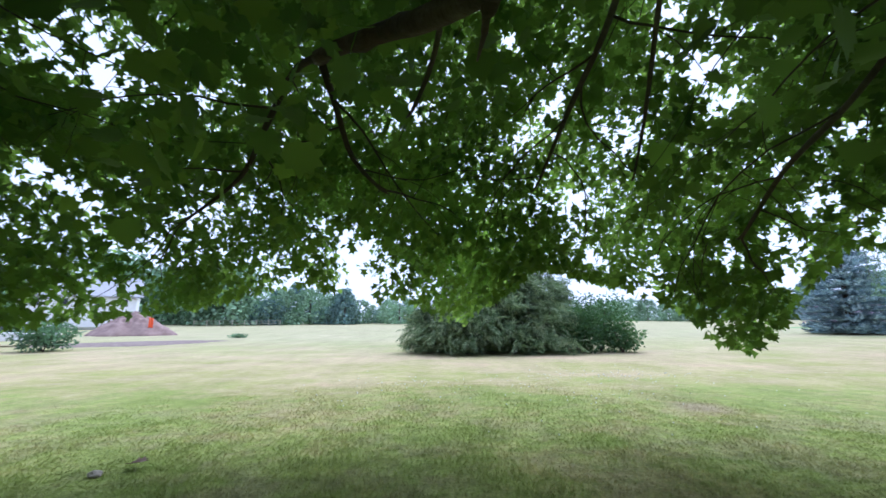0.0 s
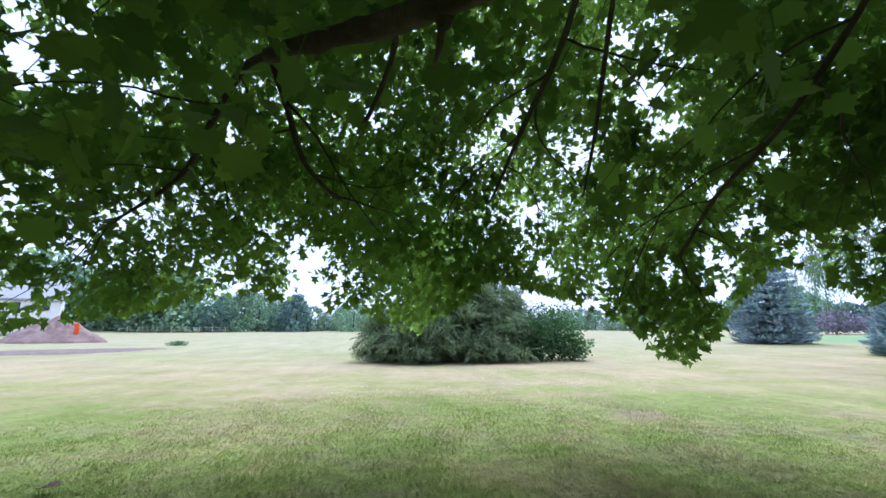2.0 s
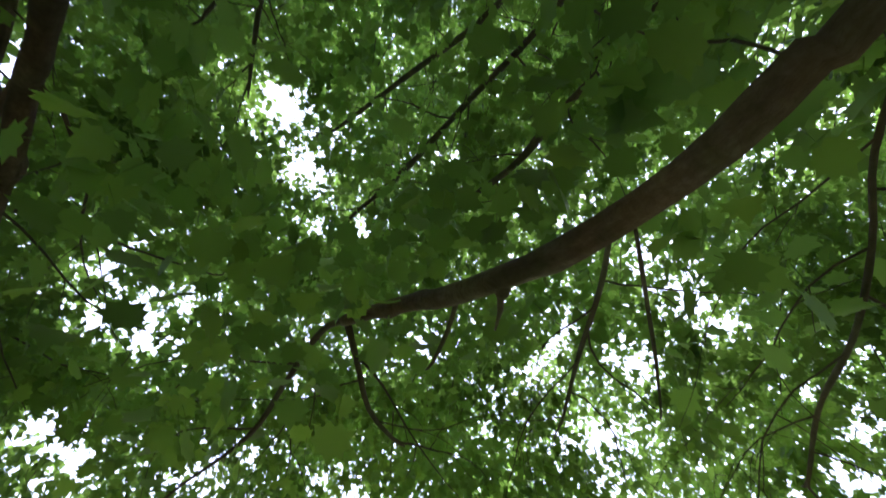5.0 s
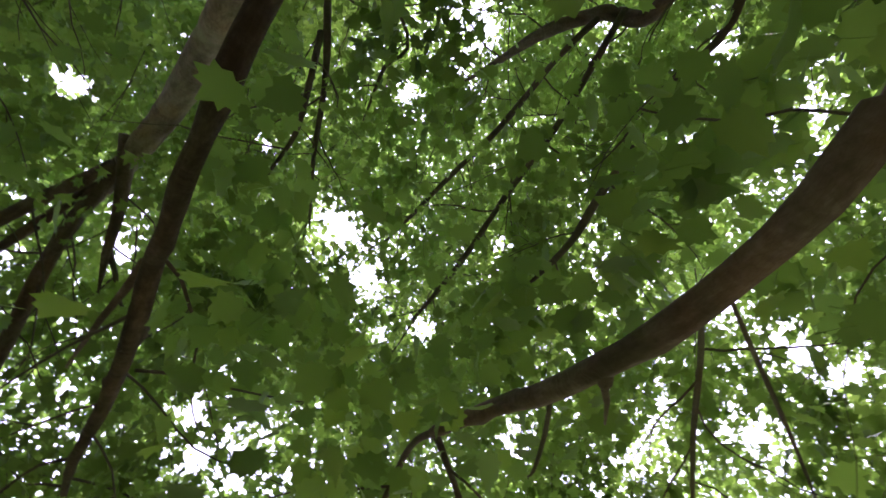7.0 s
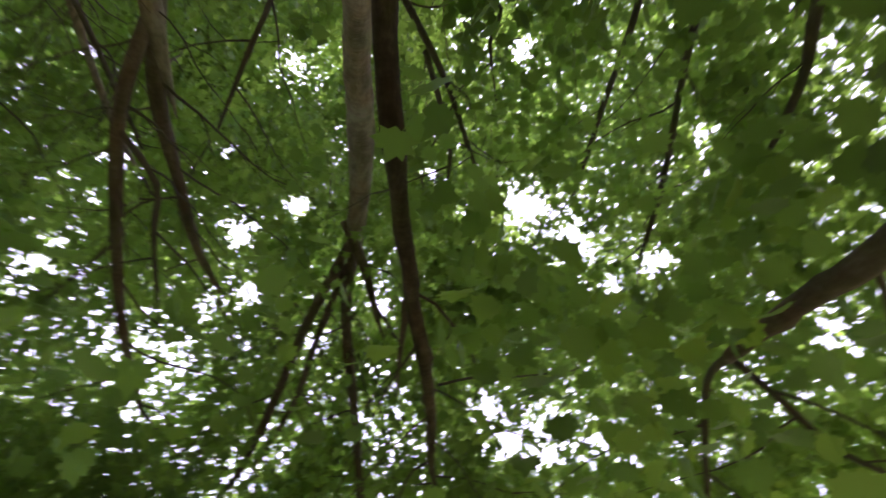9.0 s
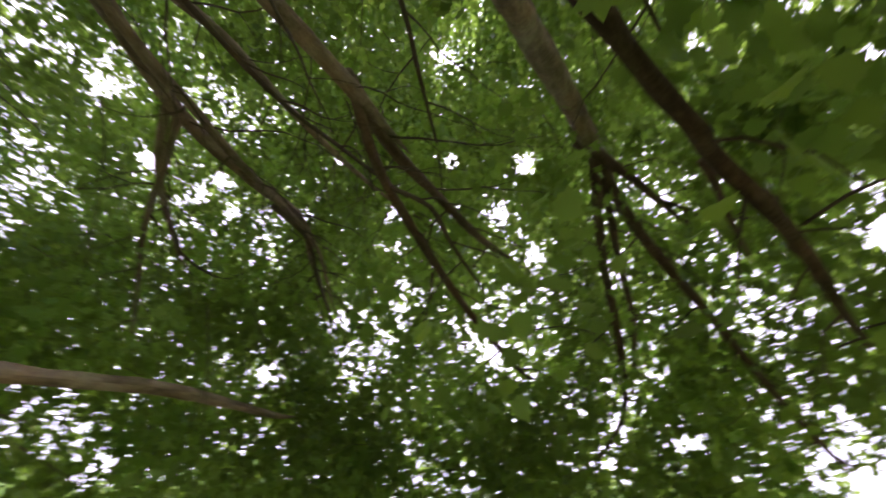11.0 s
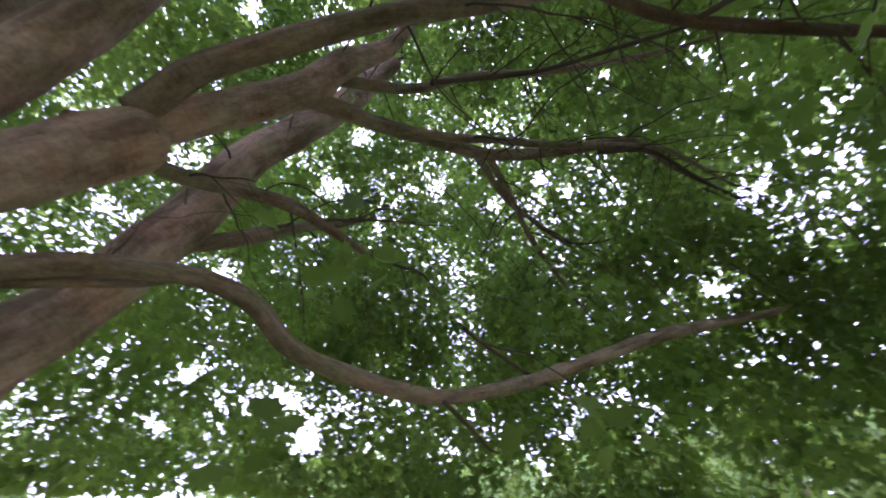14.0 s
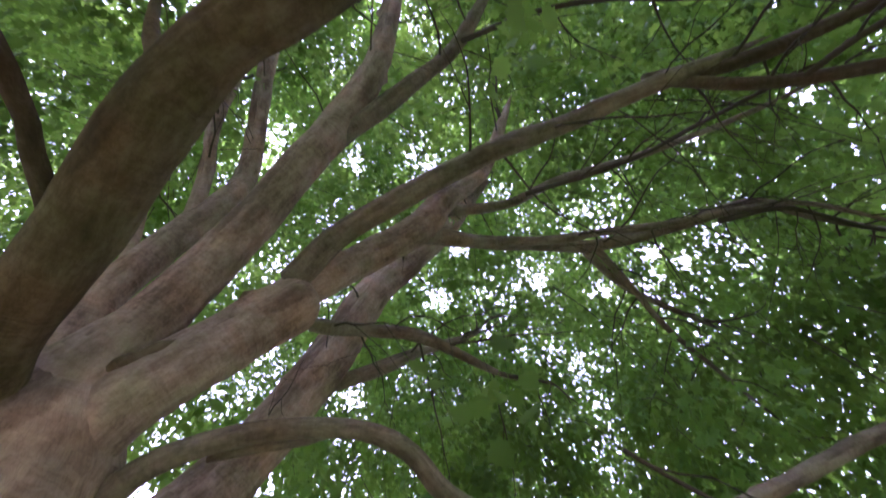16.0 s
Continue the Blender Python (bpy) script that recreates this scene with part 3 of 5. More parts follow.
BOUGHS["top7e"] = [(-0.62, -0.45, 6.05, 0.034), (-0.84, 0.27, 5.63, 0.032), (-1.12, 0.82, 5.72, 0.028), (-1.50, 1.44, 5.66, 0.024), (-1.77, 1.99, 5.56, 0.016)]
BOUGHS["top7f"] = [(-0.95, 0.40, 5.62, 0.028), (-1.16, 0.79, 5.08, 0.026), (-1.39, 1.04, 5.16, 0.025), (-1.66, 1.23, 5.22, 0.018)]
BOUGHS["west_stub"] = [(0.80, -0.62, 2.83, 0.035), (0.87, -0.54, 2.96, 0.029), (0.95, -0.49, 3.14, 0.022), (1.02, -0.38, 3.47, 0.017)]
BOUGHS["hang_c"] = [(0.67, 0.56, 2.44, 0.004), (0.63, 0.57, 2.54, 0.004), (0.56, 0.60, 2.61, 0.004), (0.45, 0.59, 2.73, 0.003)]
BOUGHS["top7h"] = [(1.02, -0.38, 3.47, 0.026), (1.35, 0.10, 3.75, 0.025), (1.48, 0.62, 3.96, 0.023), (1.44, 0.86, 4.05, 0.024), (1.33, 1.03, 4.18, 0.019)]
BOUGHS["top7i"] = [(-1.86, 1.35, 3.07, 0.009), (-1.74, 1.53, 3.14, 0.009), (-1.66, 1.74, 3.19, 0.008), (-1.43, 2.14, 3.30, 0.005)]
BOUGHS["top7j"] = [(-0.60, -0.50, 6.10, 0.022), (-0.26, 0.62, 5.87, 0.019), (-0.57, 0.87, 6.02, 0.019), (-0.83, 1.17, 6.12, 0.014)]
BOUGHS["mid_a"] = [(-2.50, -2.26, 4.38, 0.027), (-3.05, -2.15, 4.42, 0.023), (-3.69, -2.25, 4.30, 0.020), (-4.18, -2.27, 4.18, 0.010)]
BOUGHS["mid_b"] = [(-2.0, -0.90, 3.87, 0.020), (-2.17, -0.59, 3.78, 0.019), (-2.51, -0.50, 3.75, 0.020), (-2.86, -0.36, 3.68, 0.013)]
BOUGHS["mid_c"] = [(-0.99, -2.35, 2.50, 0.013), (-1.21, -2.42, 2.39, 0.013), (-1.48, -2.45, 2.25, 0.011)]
BOUGHS["mid_d"] = [(-0.82, -2.28, 2.05, 0.014), (-0.95, -2.32, 1.95, 0.012), (-1.10, -2.39, 1.84, 0.008)]
BOUGHS["mid_e"] = [(-0.80, -2.12, 4.58, 0.022), (-1.29, -1.87, 4.50, 0.021), (-1.73, -1.75, 4.62, 0.021), (-2.13, -1.57, 4.74, 0.020), (-2.73, -1.24, 4.85, 0.018)]
BOUGHS["mid_f"] = [(-0.20, -1.05, 5.15, 0.022), (-0.70, -0.80, 4.95, 0.020), (-1.16, -0.68, 4.81, 0.019), (-1.59, -0.66, 4.76, 0.019), (-2.16, -0.62, 4.68, 0.012)]
BOUGHS["mid_g"] = [(-0.50, -2.34, 4.18, 0.044), (-1.05, -2.34, 4.22, 0.042), (-1.46, -2.35, 4.33, 0.037), (-1.99, -2.29, 4.36, 0.033), (-2.54, -2.22, 4.44, 0.030), (-3.15, -2.10, 4.43, 0.024), (-3.73, -2.06, 4.09, 0.013)]

BOUGHS["fork_ridge"] = [(1.100, -1.662, 2.748, 0.008), (1.147, -1.642, 2.692, 0.014), (1.180, -1.612, 2.643, 0.020), (1.216, -1.602, 2.600, 0.014), (1.260, -1.587, 2.568, 0.022), (1.297, -1.577, 2.531, 0.015), (1.340, -1.572, 2.488, 0.021), (1.383, -1.562, 2.444, 0.015), (1.460, -1.552, 2.348, 0.008)]
BOUGHS["stem_far"] = [(2.35, -2.25, -0.05, 0.42), (2.2, -2.35, 0.5, 0.36), (1.85, -2.6, 1.4, 0.31)] + BOUGHS["stem_far"]

maple = tagged(thing("maple_tree", 1.95, -2.0), "large old maple with many spreading limbs and low dense leaves", "tree")
BASE = Vector((1.95, -2.0, 0.0))
KNOBS = {"limb_bump": [(0.42, 0.5, 0.025), (0.54, 5.2, 0.04), (0.54, 1.2, 0.03), (0.62, 3.5, 0.02), (0.75, 5.0, 0.02)], "limb_knot": [(0.78, 1.0, 0.02), (0.6, 2.0, 0.012), (0.72, 4.4, 0.022), (0.66, 5.4, 0.016), (0.55, 0.3, 0.012), (0.84, 3.0, 0.02)],
         "low_branch": [(0.3, 1.0, 0.02), (0.55, 4.0, 0.02)], "stem_south": [(0.6, 1.0, 0.04), (0.9, 3.0, 0.05), (0.8, 5.0, 0.04)], "stem_mid": [(0.5, 2.0, 0.03), (0.58, 0.5, 0.05), (0.62, 3.4, 0.05), (0.65, 4.8, 0.04)], "stem_west": [(0.5, 1.0, 0.03), (0.7, 4.0, 0.04)]}


BARE = ("limb_bump", "limb_pale", "pale_c", "limb_knot", "top7a", "top7b", "top7c", "top7d", "top7e", "top7f", "top7h", "top7i", "top7j", "limb_690", "limb_690b", "pale_a", "pale_b", "pale_d", "limb_y2a", "limb_y2b", "limb_y2c", "limb_420b", "low_branch", "right_tw", "knot_tw1", "knot_tw3", "hang_c", "mid_a", "mid_b", "mid_c", "mid_d", "mid_e", "mid_f", "mid_g", "far_b", "limb_y3")
# limbs that take the bark with shade painted into it
SHADED = ("limb_bump", "limb_knot", "knot_stub", "top7a", "limb_690", "limb_690b", "pale_a", "pale_b", "pale_c", "pale_d", "bump_side")

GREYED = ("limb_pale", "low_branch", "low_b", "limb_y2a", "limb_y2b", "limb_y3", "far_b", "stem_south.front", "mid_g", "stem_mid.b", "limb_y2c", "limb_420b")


def make_limbs():
    for k, (key, line) in enumerate(BOUGHS.items()):
        thick = max(p[3] for p in line)
        name = "trunk" if key in ("trunk", "stem_far") else "limb" if thick > 0.05 else "branch"
        if key == "fork_ridge":
            name = "bark_ridge"
        if name in ("limb", "branch") and key != "stem_south":
            p, q = Vector(line[-1][:3]), Vector(line[-2][:3])
            tip = p + (p - q).normalized() * min(0.9, 12 * line[-1][3])
            line = line + [(tip.x, tip.y, tip.z + 0.04, 0.004)]
        local = [(x - BASE.x, y - BASE.y, z, r) for x, y, z, r in line]
        v, f, uv = tube(local, 0.02 if key == "fork_ridge" else 0.05 if thick > 0.05 else 0.09, 30 if thick > 0.1 else 16 if thick > 0.05 else 8, 0.9 if key == "fork_ridge" else 0.085 if thick > 0.1 else 0.12, k * 3.7, KNOBS.get(key, ()))
        mesh_object(name, v, f, DEEP_SHADE_BARK if key == "limb_bump" else STEM_BARK if key == "fork_ridge" or key == "stem_west" or key == "west_stub" else SHADED_BARK if key in SHADED else LIMB_BARK if key in GREYED else BARK if thick > 0.035 or key == "low_b" else TWIG_BARK, maple, uv)


make_limbs()

# ---- leaves ----
# openings in the crown, as they show from a few places under it: (azimuth, elevation, half-width) in degrees
OPENINGS = []
OPENINGS.append(((0.10, 0.37, 1.61), [(-48.6, 6.9, 1.5), (-52.7, 9.5, 2.2), (-53.2, 6.4, 2.2), (42.3, 13.1, 1.9), (-44.5, 17.2, 1.4), (-41.1, 16.0, 1.3), (38.0, 2.3, 1.5), (40.5, 4.2, 1.0), (11.1, 11.4, 3.1), (9.0, 8.0, 2.3)]))
OPENINGS.append(((0.07, 0.33, 1.58), [(11.4, 10.5, 5.2), (11.7, 5.8, 4.2), (43.0, 26.7, 3.4), (39.5, 32.0, 1.4), (43.0, 13.9, 2.1), (-26.0, 23.7, 4.4), (-35.9, 29.3, 3.0), (-18.8, 16.7, 2.7), (-17.0, 29.4, 2.0), (-10.9, 37.7, 2.1), (-40.7, 4.7, 1.9), (-33.0, 36.2, 1.6), (36.4, 8.2, 2.1), (-47.9, 9.0, 2.4), (5.7, 36.6, 1.4), (48.3, 14.7, 1.1), (23.2, 24.6, 1.7), (34.3, 27.0, 1.9), (-21.1, 8.2, 2.1), (-39.8, 9.1, 1.4), (-35.5, 7.7, 1.4), (-44.0, 12.0, 2.8), (-47.5, 19.0, 2.2), (-41.5, 8.0, 2.2)]))
OPENINGS.append(((-0.10, 0.12, 1.71), [(87.7, 51.8, 2.0), (33.1, 56.9, 4.5), (27.1, 50.4, 3.8), (13.9, 43.7, 3.0), (39.5, 25.3, 1.5), (-36.0, 26.4, 2.0), (-26.3, 22.1, 3.2), (-6.0, 53.4, 2.1), (-40.6, 78.5, 2.7), (-63.6, 53.8, 2.0), (65.7, 43.0, 1.8), (2.5, 27.5, 2.1), (59.0, 62.1, 1.6), (-37.5, 23.0, 2.8), (44.6, 34.7, 2.0), (36.1, 57.3, 3.9), (17.6, 76.1, 2.2), (-47.9, 50.3, 1.5)]))
OPENINGS.append(((-0.16, -0.00, 1.63), [(42.9, 26.8, 4.6), (44.5, 30.6, 3.8), (21.4, 42.9, 2.3), (92.6, 46.8, 3.0), (144.0, 38.2, 1.5), (118.4, 29.1, 2.0), (126.6, 20.5, 1.5), (71.8, 15.9, 2.2), (23.3, 49.1, 1.7), (42.5, 15.4, 3.2), (113.9, 45.3, 2.1), (73.3, 37.0, 2.3), (108.9, 67.3, 1.6), (47.1, 57.5, 2.0), (34.6, 45.0, 1.7), (86.3, 40.4, 2.0)]))
OPENINGS.append(((-0.27, -0.14, 1.54), [(90.1, 48.5, 1.7), (143.5, 42.0, 1.9), (115.7, 31.4, 1.5), (-179.8, 41.7, 1.7), (125.7, 21.6, 1.4), (-175.7, 14.2, 2.4), (-179.2, 10.8, 1.9), (177.0, 49.3, 1.9), (151.4, 39.6, 2.0), (92.8, 28.4, 1.9), (162.5, 42.9, 1.6), (101.8, 55.3, 1.7)]))
OPENINGS.append(((-0.08, -0.24, 1.53), [(-157.7, 60.0, 2.0), (-159.4, 19.2, 1.7), (179.9, 42.3, 2.2), (116.1, 28.0, 0.8), (109.1, 41.5, 1.5), (137.3, 39.0, 1.5), (123.4, 21.4, 0.9), (-165.2, 10.9, 1.8), (178.8, 9.5, 1.8), (-166.5, 16.6, 1.8), (-151.6, 32.5, 1.5), (-167.5, 29.0, 1.8), (124.6, 50.8, 1.6), (-174.4, 14.2, 2.0), (111.6, 47.0, 1.5), (175.9, 49.3, 1.9)]))


def heading(az, el):
    a, e = np.radians(az), np.radians(el)
    return np.stack([-np.sin(a) * np.cos(e), np.cos(a) * np.cos(e), np.sin(e)], -1)


# lower rim of the leaves: azimuth and elevation from under the tree
RIM_AZ = [-180, -150, -110, -80, -60, -54, -51, -48, -45, -43, -39.5, -36, -33, -30, -24, -18, -13, -9, -5, -2, 2, 5, 8, 11, 14, 20, 26, 32, 38, 44, 50, 60, 80, 110, 140, 165, 180]
RIM_EL = [3, 4, 4, 4, 2, 1.5, 3.5, 7, 7, 5, 0, -3.5, -2.5, 1, 4, 6, 7.5, 4, 2, -1, 1.5, 3.5, 3.5, 3, 4.5, 5, 3.5, 2, 1, 0.3, -1, -3, -4, -4, -3, 0, 3]


# thick bunches in the low skirt: azimuth, elevation, distance, how many, spread
DENSE_SPRAYS = [
    (-32.5, 9.5, 5.0, 12, 4.5),
    (-35.2, 4.2, 5.0, 10, 2.0),
    (-26.3, 9.2, 5.2, 8, 4.0),
    (21.1, 8.9, 5.3, 12, 3.0),
    (30.5, 7.7, 5.3, 8, 2.5),
    (-111.2, 48.4, 3.2, 22, 7.0),
    (-133.5, 70.7, 5.0, 30, 6.0),
    (-129.8, 59.1, 4.6, 20, 5.0),
    (-8.5, 10.7, 5.0, 10, 4.0),
    (75.9, 41.2, 4.8, 22, 8.0),
    (-38.5, 29.1, 4.8, 14, 7.0),
    (-13.7, 25.2, 4.8, 8, 6.0),
]
DENSE_SPRAYS += [
    (17.4, 46.8, 5.0, 14, 7.0),
    (122.4, 62.7, 5.2, 30, 8.0),
    (-53.6, 25.8, 3.6, 10, 6.0),
    (46.8, 25.7, 5.0, 16, 5.0),
    (43.4, 13.6, 5.0, 18, 5.0),
    (-4.7, 25.6, 4.8, 6, 6.0),
    (47.3, 19.5, 3.6, 22, 5.0),
    (123.4, 49.0, 5.5, 24, 6.0),
    (112.0, 3.0, 4.8, 9, 5.0),
    (128.0, 4.0, 4.8, 12, 5.0),
    (145.0, 4.0, 4.8, 18, 5.0),
]


def leaf_shape():
    """A five-lobed maple leaf, one metre across, stalk end at the origin, tip along +x: outline fan round a midrib point."""
    half = [(0.0, 0.0), (-0.10, 0.17), (0.06, 0.30), (0.02, 0.52), (0.26, 0.42), (0.42, 0.56), (0.50, 0.36), (0.72, 0.34), (0.70, 0.17), (1.0, 0.0)]
    pts = half + [(x, -y) for x, y in half[-2:0:-1]]
    verts = [(0.36, 0.0, 0.0)] + [(x, y, 0.10 * abs(y) - 0.12 * (x - 0.3) ** 2) for x, y in pts]
    n = len(pts)
    tris = [(0, 1 + i, 1 + (i + 1) % n) for i in range(n)]
    return np.array(verts), np.array(tris)


def small_leaf_shape():
    half = [(0.0, 0.0), (0.03, 0.50), (0.27, 0.25), (0.60, 0.46), (0.62, 0.15), (1.0, 0.0)]
    pts = half + [(x, -y) for x, y in half[-2:0:-1]]
    verts = [(x, y, 0.12 * abs(y) - 0.1 * x * x) for x, y in pts]
    n = len(pts)
    tris = [(0, i, i + 1) for i in range(1, n - 1)]
    return np.array(verts), np.array(tris)


def frames_for(rng, n, out_dir, flat=0.5):
    """Random leaf axes: x along the leaf (outward and drooping), z its upper face."""
    x = out_dir + rng.normal(0, 0.75, (n, 3))
    x[:, 2] -= 0.35
    x /= np.linalg.norm(x, axis=1)[:, None]
    z = rng.normal(0, flat, (n, 3)) + (0, 0, 1)
    z -= x * np.sum(z * x, 1)[:, None]
    z /= np.linalg.norm(z, axis=1)[:, None]
    return x, np.cross(z, x), z


def scatter(shape, pos, x, y, z, size):
    v, t = shape
    w = (v[None, :, 0, None] * x[:, None] + v[None, :, 1, None] * y[:, None] + v[None, :, 2, None] * z[:, None]) * size[:, None, None] + pos[:, None]
    tris = t[None] + (np.arange(len(pos)) * len(v))[:, None, None]
    return w.reshape(-1, 3), tris.reshape(-1, 3)


def opening_filter(pos, rng):
    keep = np.ones(len(pos), bool)
    p = pos
    wob = 0.74 + 0.26 * np.sin(p[:, 0] * 13.1 + p[:, 1] * 9.7 - p[:, 2] * 11.3) + 0.28 * np.sin(p[:, 0] * 5.1 + p[:, 2] * 3.3) + 0.24 * np.sin(p[:, 1] * 6.7 - p[:, 0] * 2.9 + p[:, 2] * 4.1) + rng.uniform(-0.22, 0.22, len(p))
    for eye, gaps in OPENINGS:
        d = pos - np.array(eye)
        d /= np.linalg.norm(d, axis=1)[:, None]
        for az, el, half in gaps:
            ang = np.degrees(np.arccos(np.clip(d @ heading(az, el), -1, 1)))
            keep &= ang > half * wob
    return keep


def rim_filter(pos, lift=0.0):
    d = pos - np.array((0.05, 0.25, 1.6))
    az = np.degrees(np.arctan2(-d[:, 0], d[:, 1]))
    el = np.degrees(np.arcsin(d[:, 2] / np.linalg.norm(d, axis=1)))
    return el > np.interp(az, RIM_AZ, RIM_EL) + lift


def limb_filter(pos, rng):
    """Leaves do not grow in a limb, nor right under the thick ones."""
    keep = np.ones(len(pos), bool)
    for key, line in BOUGHS.items():
        c = smooth_line(line, 0.15)
        if max(p[3] for p in line) < 0.045:
            continue
        for i in range(len(c)):
            d = pos - c[i, :3]
            keep &= np.einsum("ij,ij->i", d, d) > (c[i, 3] + 0.10) ** 2
    return keep


def twig_mesh(starts, ends, radii, sag, sides=4, parts=4):
    """Thin twigs as one set of vertices and triangles, each a sagging line from start to end."""
    n = len(starts)
    t = np.linspace(0, 1, parts + 1)
    line = starts[:, None] * (1 - t)[None, :, None] + ends[:, None] * t[None, :, None]
    line[:, :, 2] += (sag[:, None] * 4 * t * (1 - t))
    d = ends - starts
    d /= np.linalg.norm(d, axis=1)[:, None] + 1e-9
    u = np.cross(d, (0.3, 0.5, 0.81))
    u /= np.linalg.norm(u, axis=1)[:, None]
    w = np.cross(d, u)
    ang = np.arange(sides) * 2 * math.pi / sides
    ring = np.cos(ang)[None, :, None] * u[:, None] + np.sin(ang)[None, :, None] * w[:, None]
    r = radii[:, None] * (1 - 0.75 * t)[None]
    v = line[:, :, None] + ring[:, None] * r[:, :, None, None]
    tris = []
    for i in range(parts):
        for k in range(sides):
            a, b = i * sides + k, i * sides + (k + 1) % sides
            tris += [(a, b, b + sides), (a, b + sides, a + sides)]
    tris = np.array(tris)[None] + (np.arange(n) * (parts + 1) * sides)[:, None, None]
    return v.reshape(-1, 3), tris.reshape(-1, 3)


def far_leaf_shape():
    v = np.array([(0, 0, 0), (0.3, 0.45, 0.05), (0.55, 0.2, 0), (1, 0, -0.1), (0.55, -0.2, 0), (0.3, -0.45, 0.05)])
    return v, np.array([(0, 1, 2), (0, 2, 3), (0, 3, 4), (0, 4, 5)])


def outer_leaf_shape():
    return np.array([(0, 0, 0), (0.4, 0.42, 0.06), (1, 0, -0.1), (0.4, -0.42, 0.06)]), np.array([(0, 1, 2), (0, 2, 3)])


EYE = np.array((0.0, 0.1, 1.6))


def clumped(c, rng, size, floor, steep=4.2):
    """Leaves stand in clumps with thin places between: which cluster centres to keep."""
    v = np.array([noise.noise(Vector(p) / size) + 0.5 * noise.noise(Vector(p) * 2.1 / size) for p in c])
    return rng.random(len(c)) < np.clip(floor + (v + 0.1) * steep, 0, 1)


def branch_filter(pos, rng):
    """The bare thin branches of the inner crown hang clear of most leaves."""
    d = pos - EYE
    r = np.linalg.norm(d, axis=1)
    d /= r[:, None]
    keep = np.ones(len(pos), bool)
    chance = rng.random(len(pos))
    for key in BARE:
        c = smooth_line(BOUGHS[key], 0.12)
        q = c[:, :3] - EYE
        qr = np.linalg.norm(q, axis=1)
        q /= qr[:, None]
        for i in range(len(c)):
            if key == "limb_knot" and c[i, 3] < 0.044:
                continue
            keep &= ~((d @ q[i] > math.cos((0.055 if c[i, 3] > 0.03 else 0.022) + c[i, 3] / qr[i])) & (r < qr[i] + 0.1) & (chance < 0.85))
    return keep


def sprays(rng, centres, k, length, width, droop):
    """Leafy shoots: k leaves in two loose rows along a shoot that runs outward from the trunk and bends down. Returns places and leaf directions."""
    n = len(centres)
    head = centres - np.array((1.7, -1.8, 0.0))
    head[:, 2] = 0
    head /= np.linalg.norm(head, axis=1)[:, None] + 1e-9
    head += rng.normal(0, 0.55, (n, 3)) * (1, 1, 0.35)
    head[:, 2] -= droop
    head /= np.linalg.norm(head, axis=1)[:, None]
    side = np.cross(head, (0, 0, 1.0))
    side /= np.linalg.norm(side, axis=1)[:, None] + 1e-9
    size = rng.uniform(0.7, 1.25, n)
    t = rng.random((n, k)) ** 0.85
    turn = rng.choice((-1.0, 1.0), (n, k))
    across = turn * rng.uniform(0.1, 1.0, (n, k)) * (1.05 - 0.75 * t) * width
    along = (t - 0.4) * length
    pos = centres[:, None] + (head[:, None] * along[:, :, None] + side[:, None] * across[:, :, None]) * size[:, None, None]
    pos[:, :, 2] -= 0.3 * length * t * t * size[:, None]
    pos += rng.normal(0, 0.045, pos.shape) * (1, 1, 1.4)
    out = head[:, None] * 0.7 + side[:, None] * (turn * 0.75)[:, :, None]
    return pos.reshape(-1, 3), out.reshape(-1, 3)


def gathered(rng, n, az, el, dist, per, spread):
    """Shoot centres in bunches: each bunch shares a branch end, wider than it is high."""
    m = n // per
    c = EYE + heading(az[:m], el[:m]) * dist[:m, None]
    off = rng.normal(0, 1, (m * per, 3)) * (1, 1, 0.5) * np.repeat(rng.uniform(0.6, 1.3, m) * spread, per)[:, None]
    return np.repeat(c, per, 0) + off


def leaf_axes(rng, out, hang):
    n = len(out)
    x = out + rng.normal(0, 0.45, (n, 3))
    x[:, 2] -= hang
    x /= np.linalg.norm(x, axis=1)[:, None]
    z = rng.normal(0, 0.5, (n, 3)) + out * 0.35 + (0, 0, 0.9)
    z -= x * np.sum(z * x, 1)[:, None]
    z /= np.linalg.norm(z, axis=1)[:, None]
    return x, np.cross(z, x), z


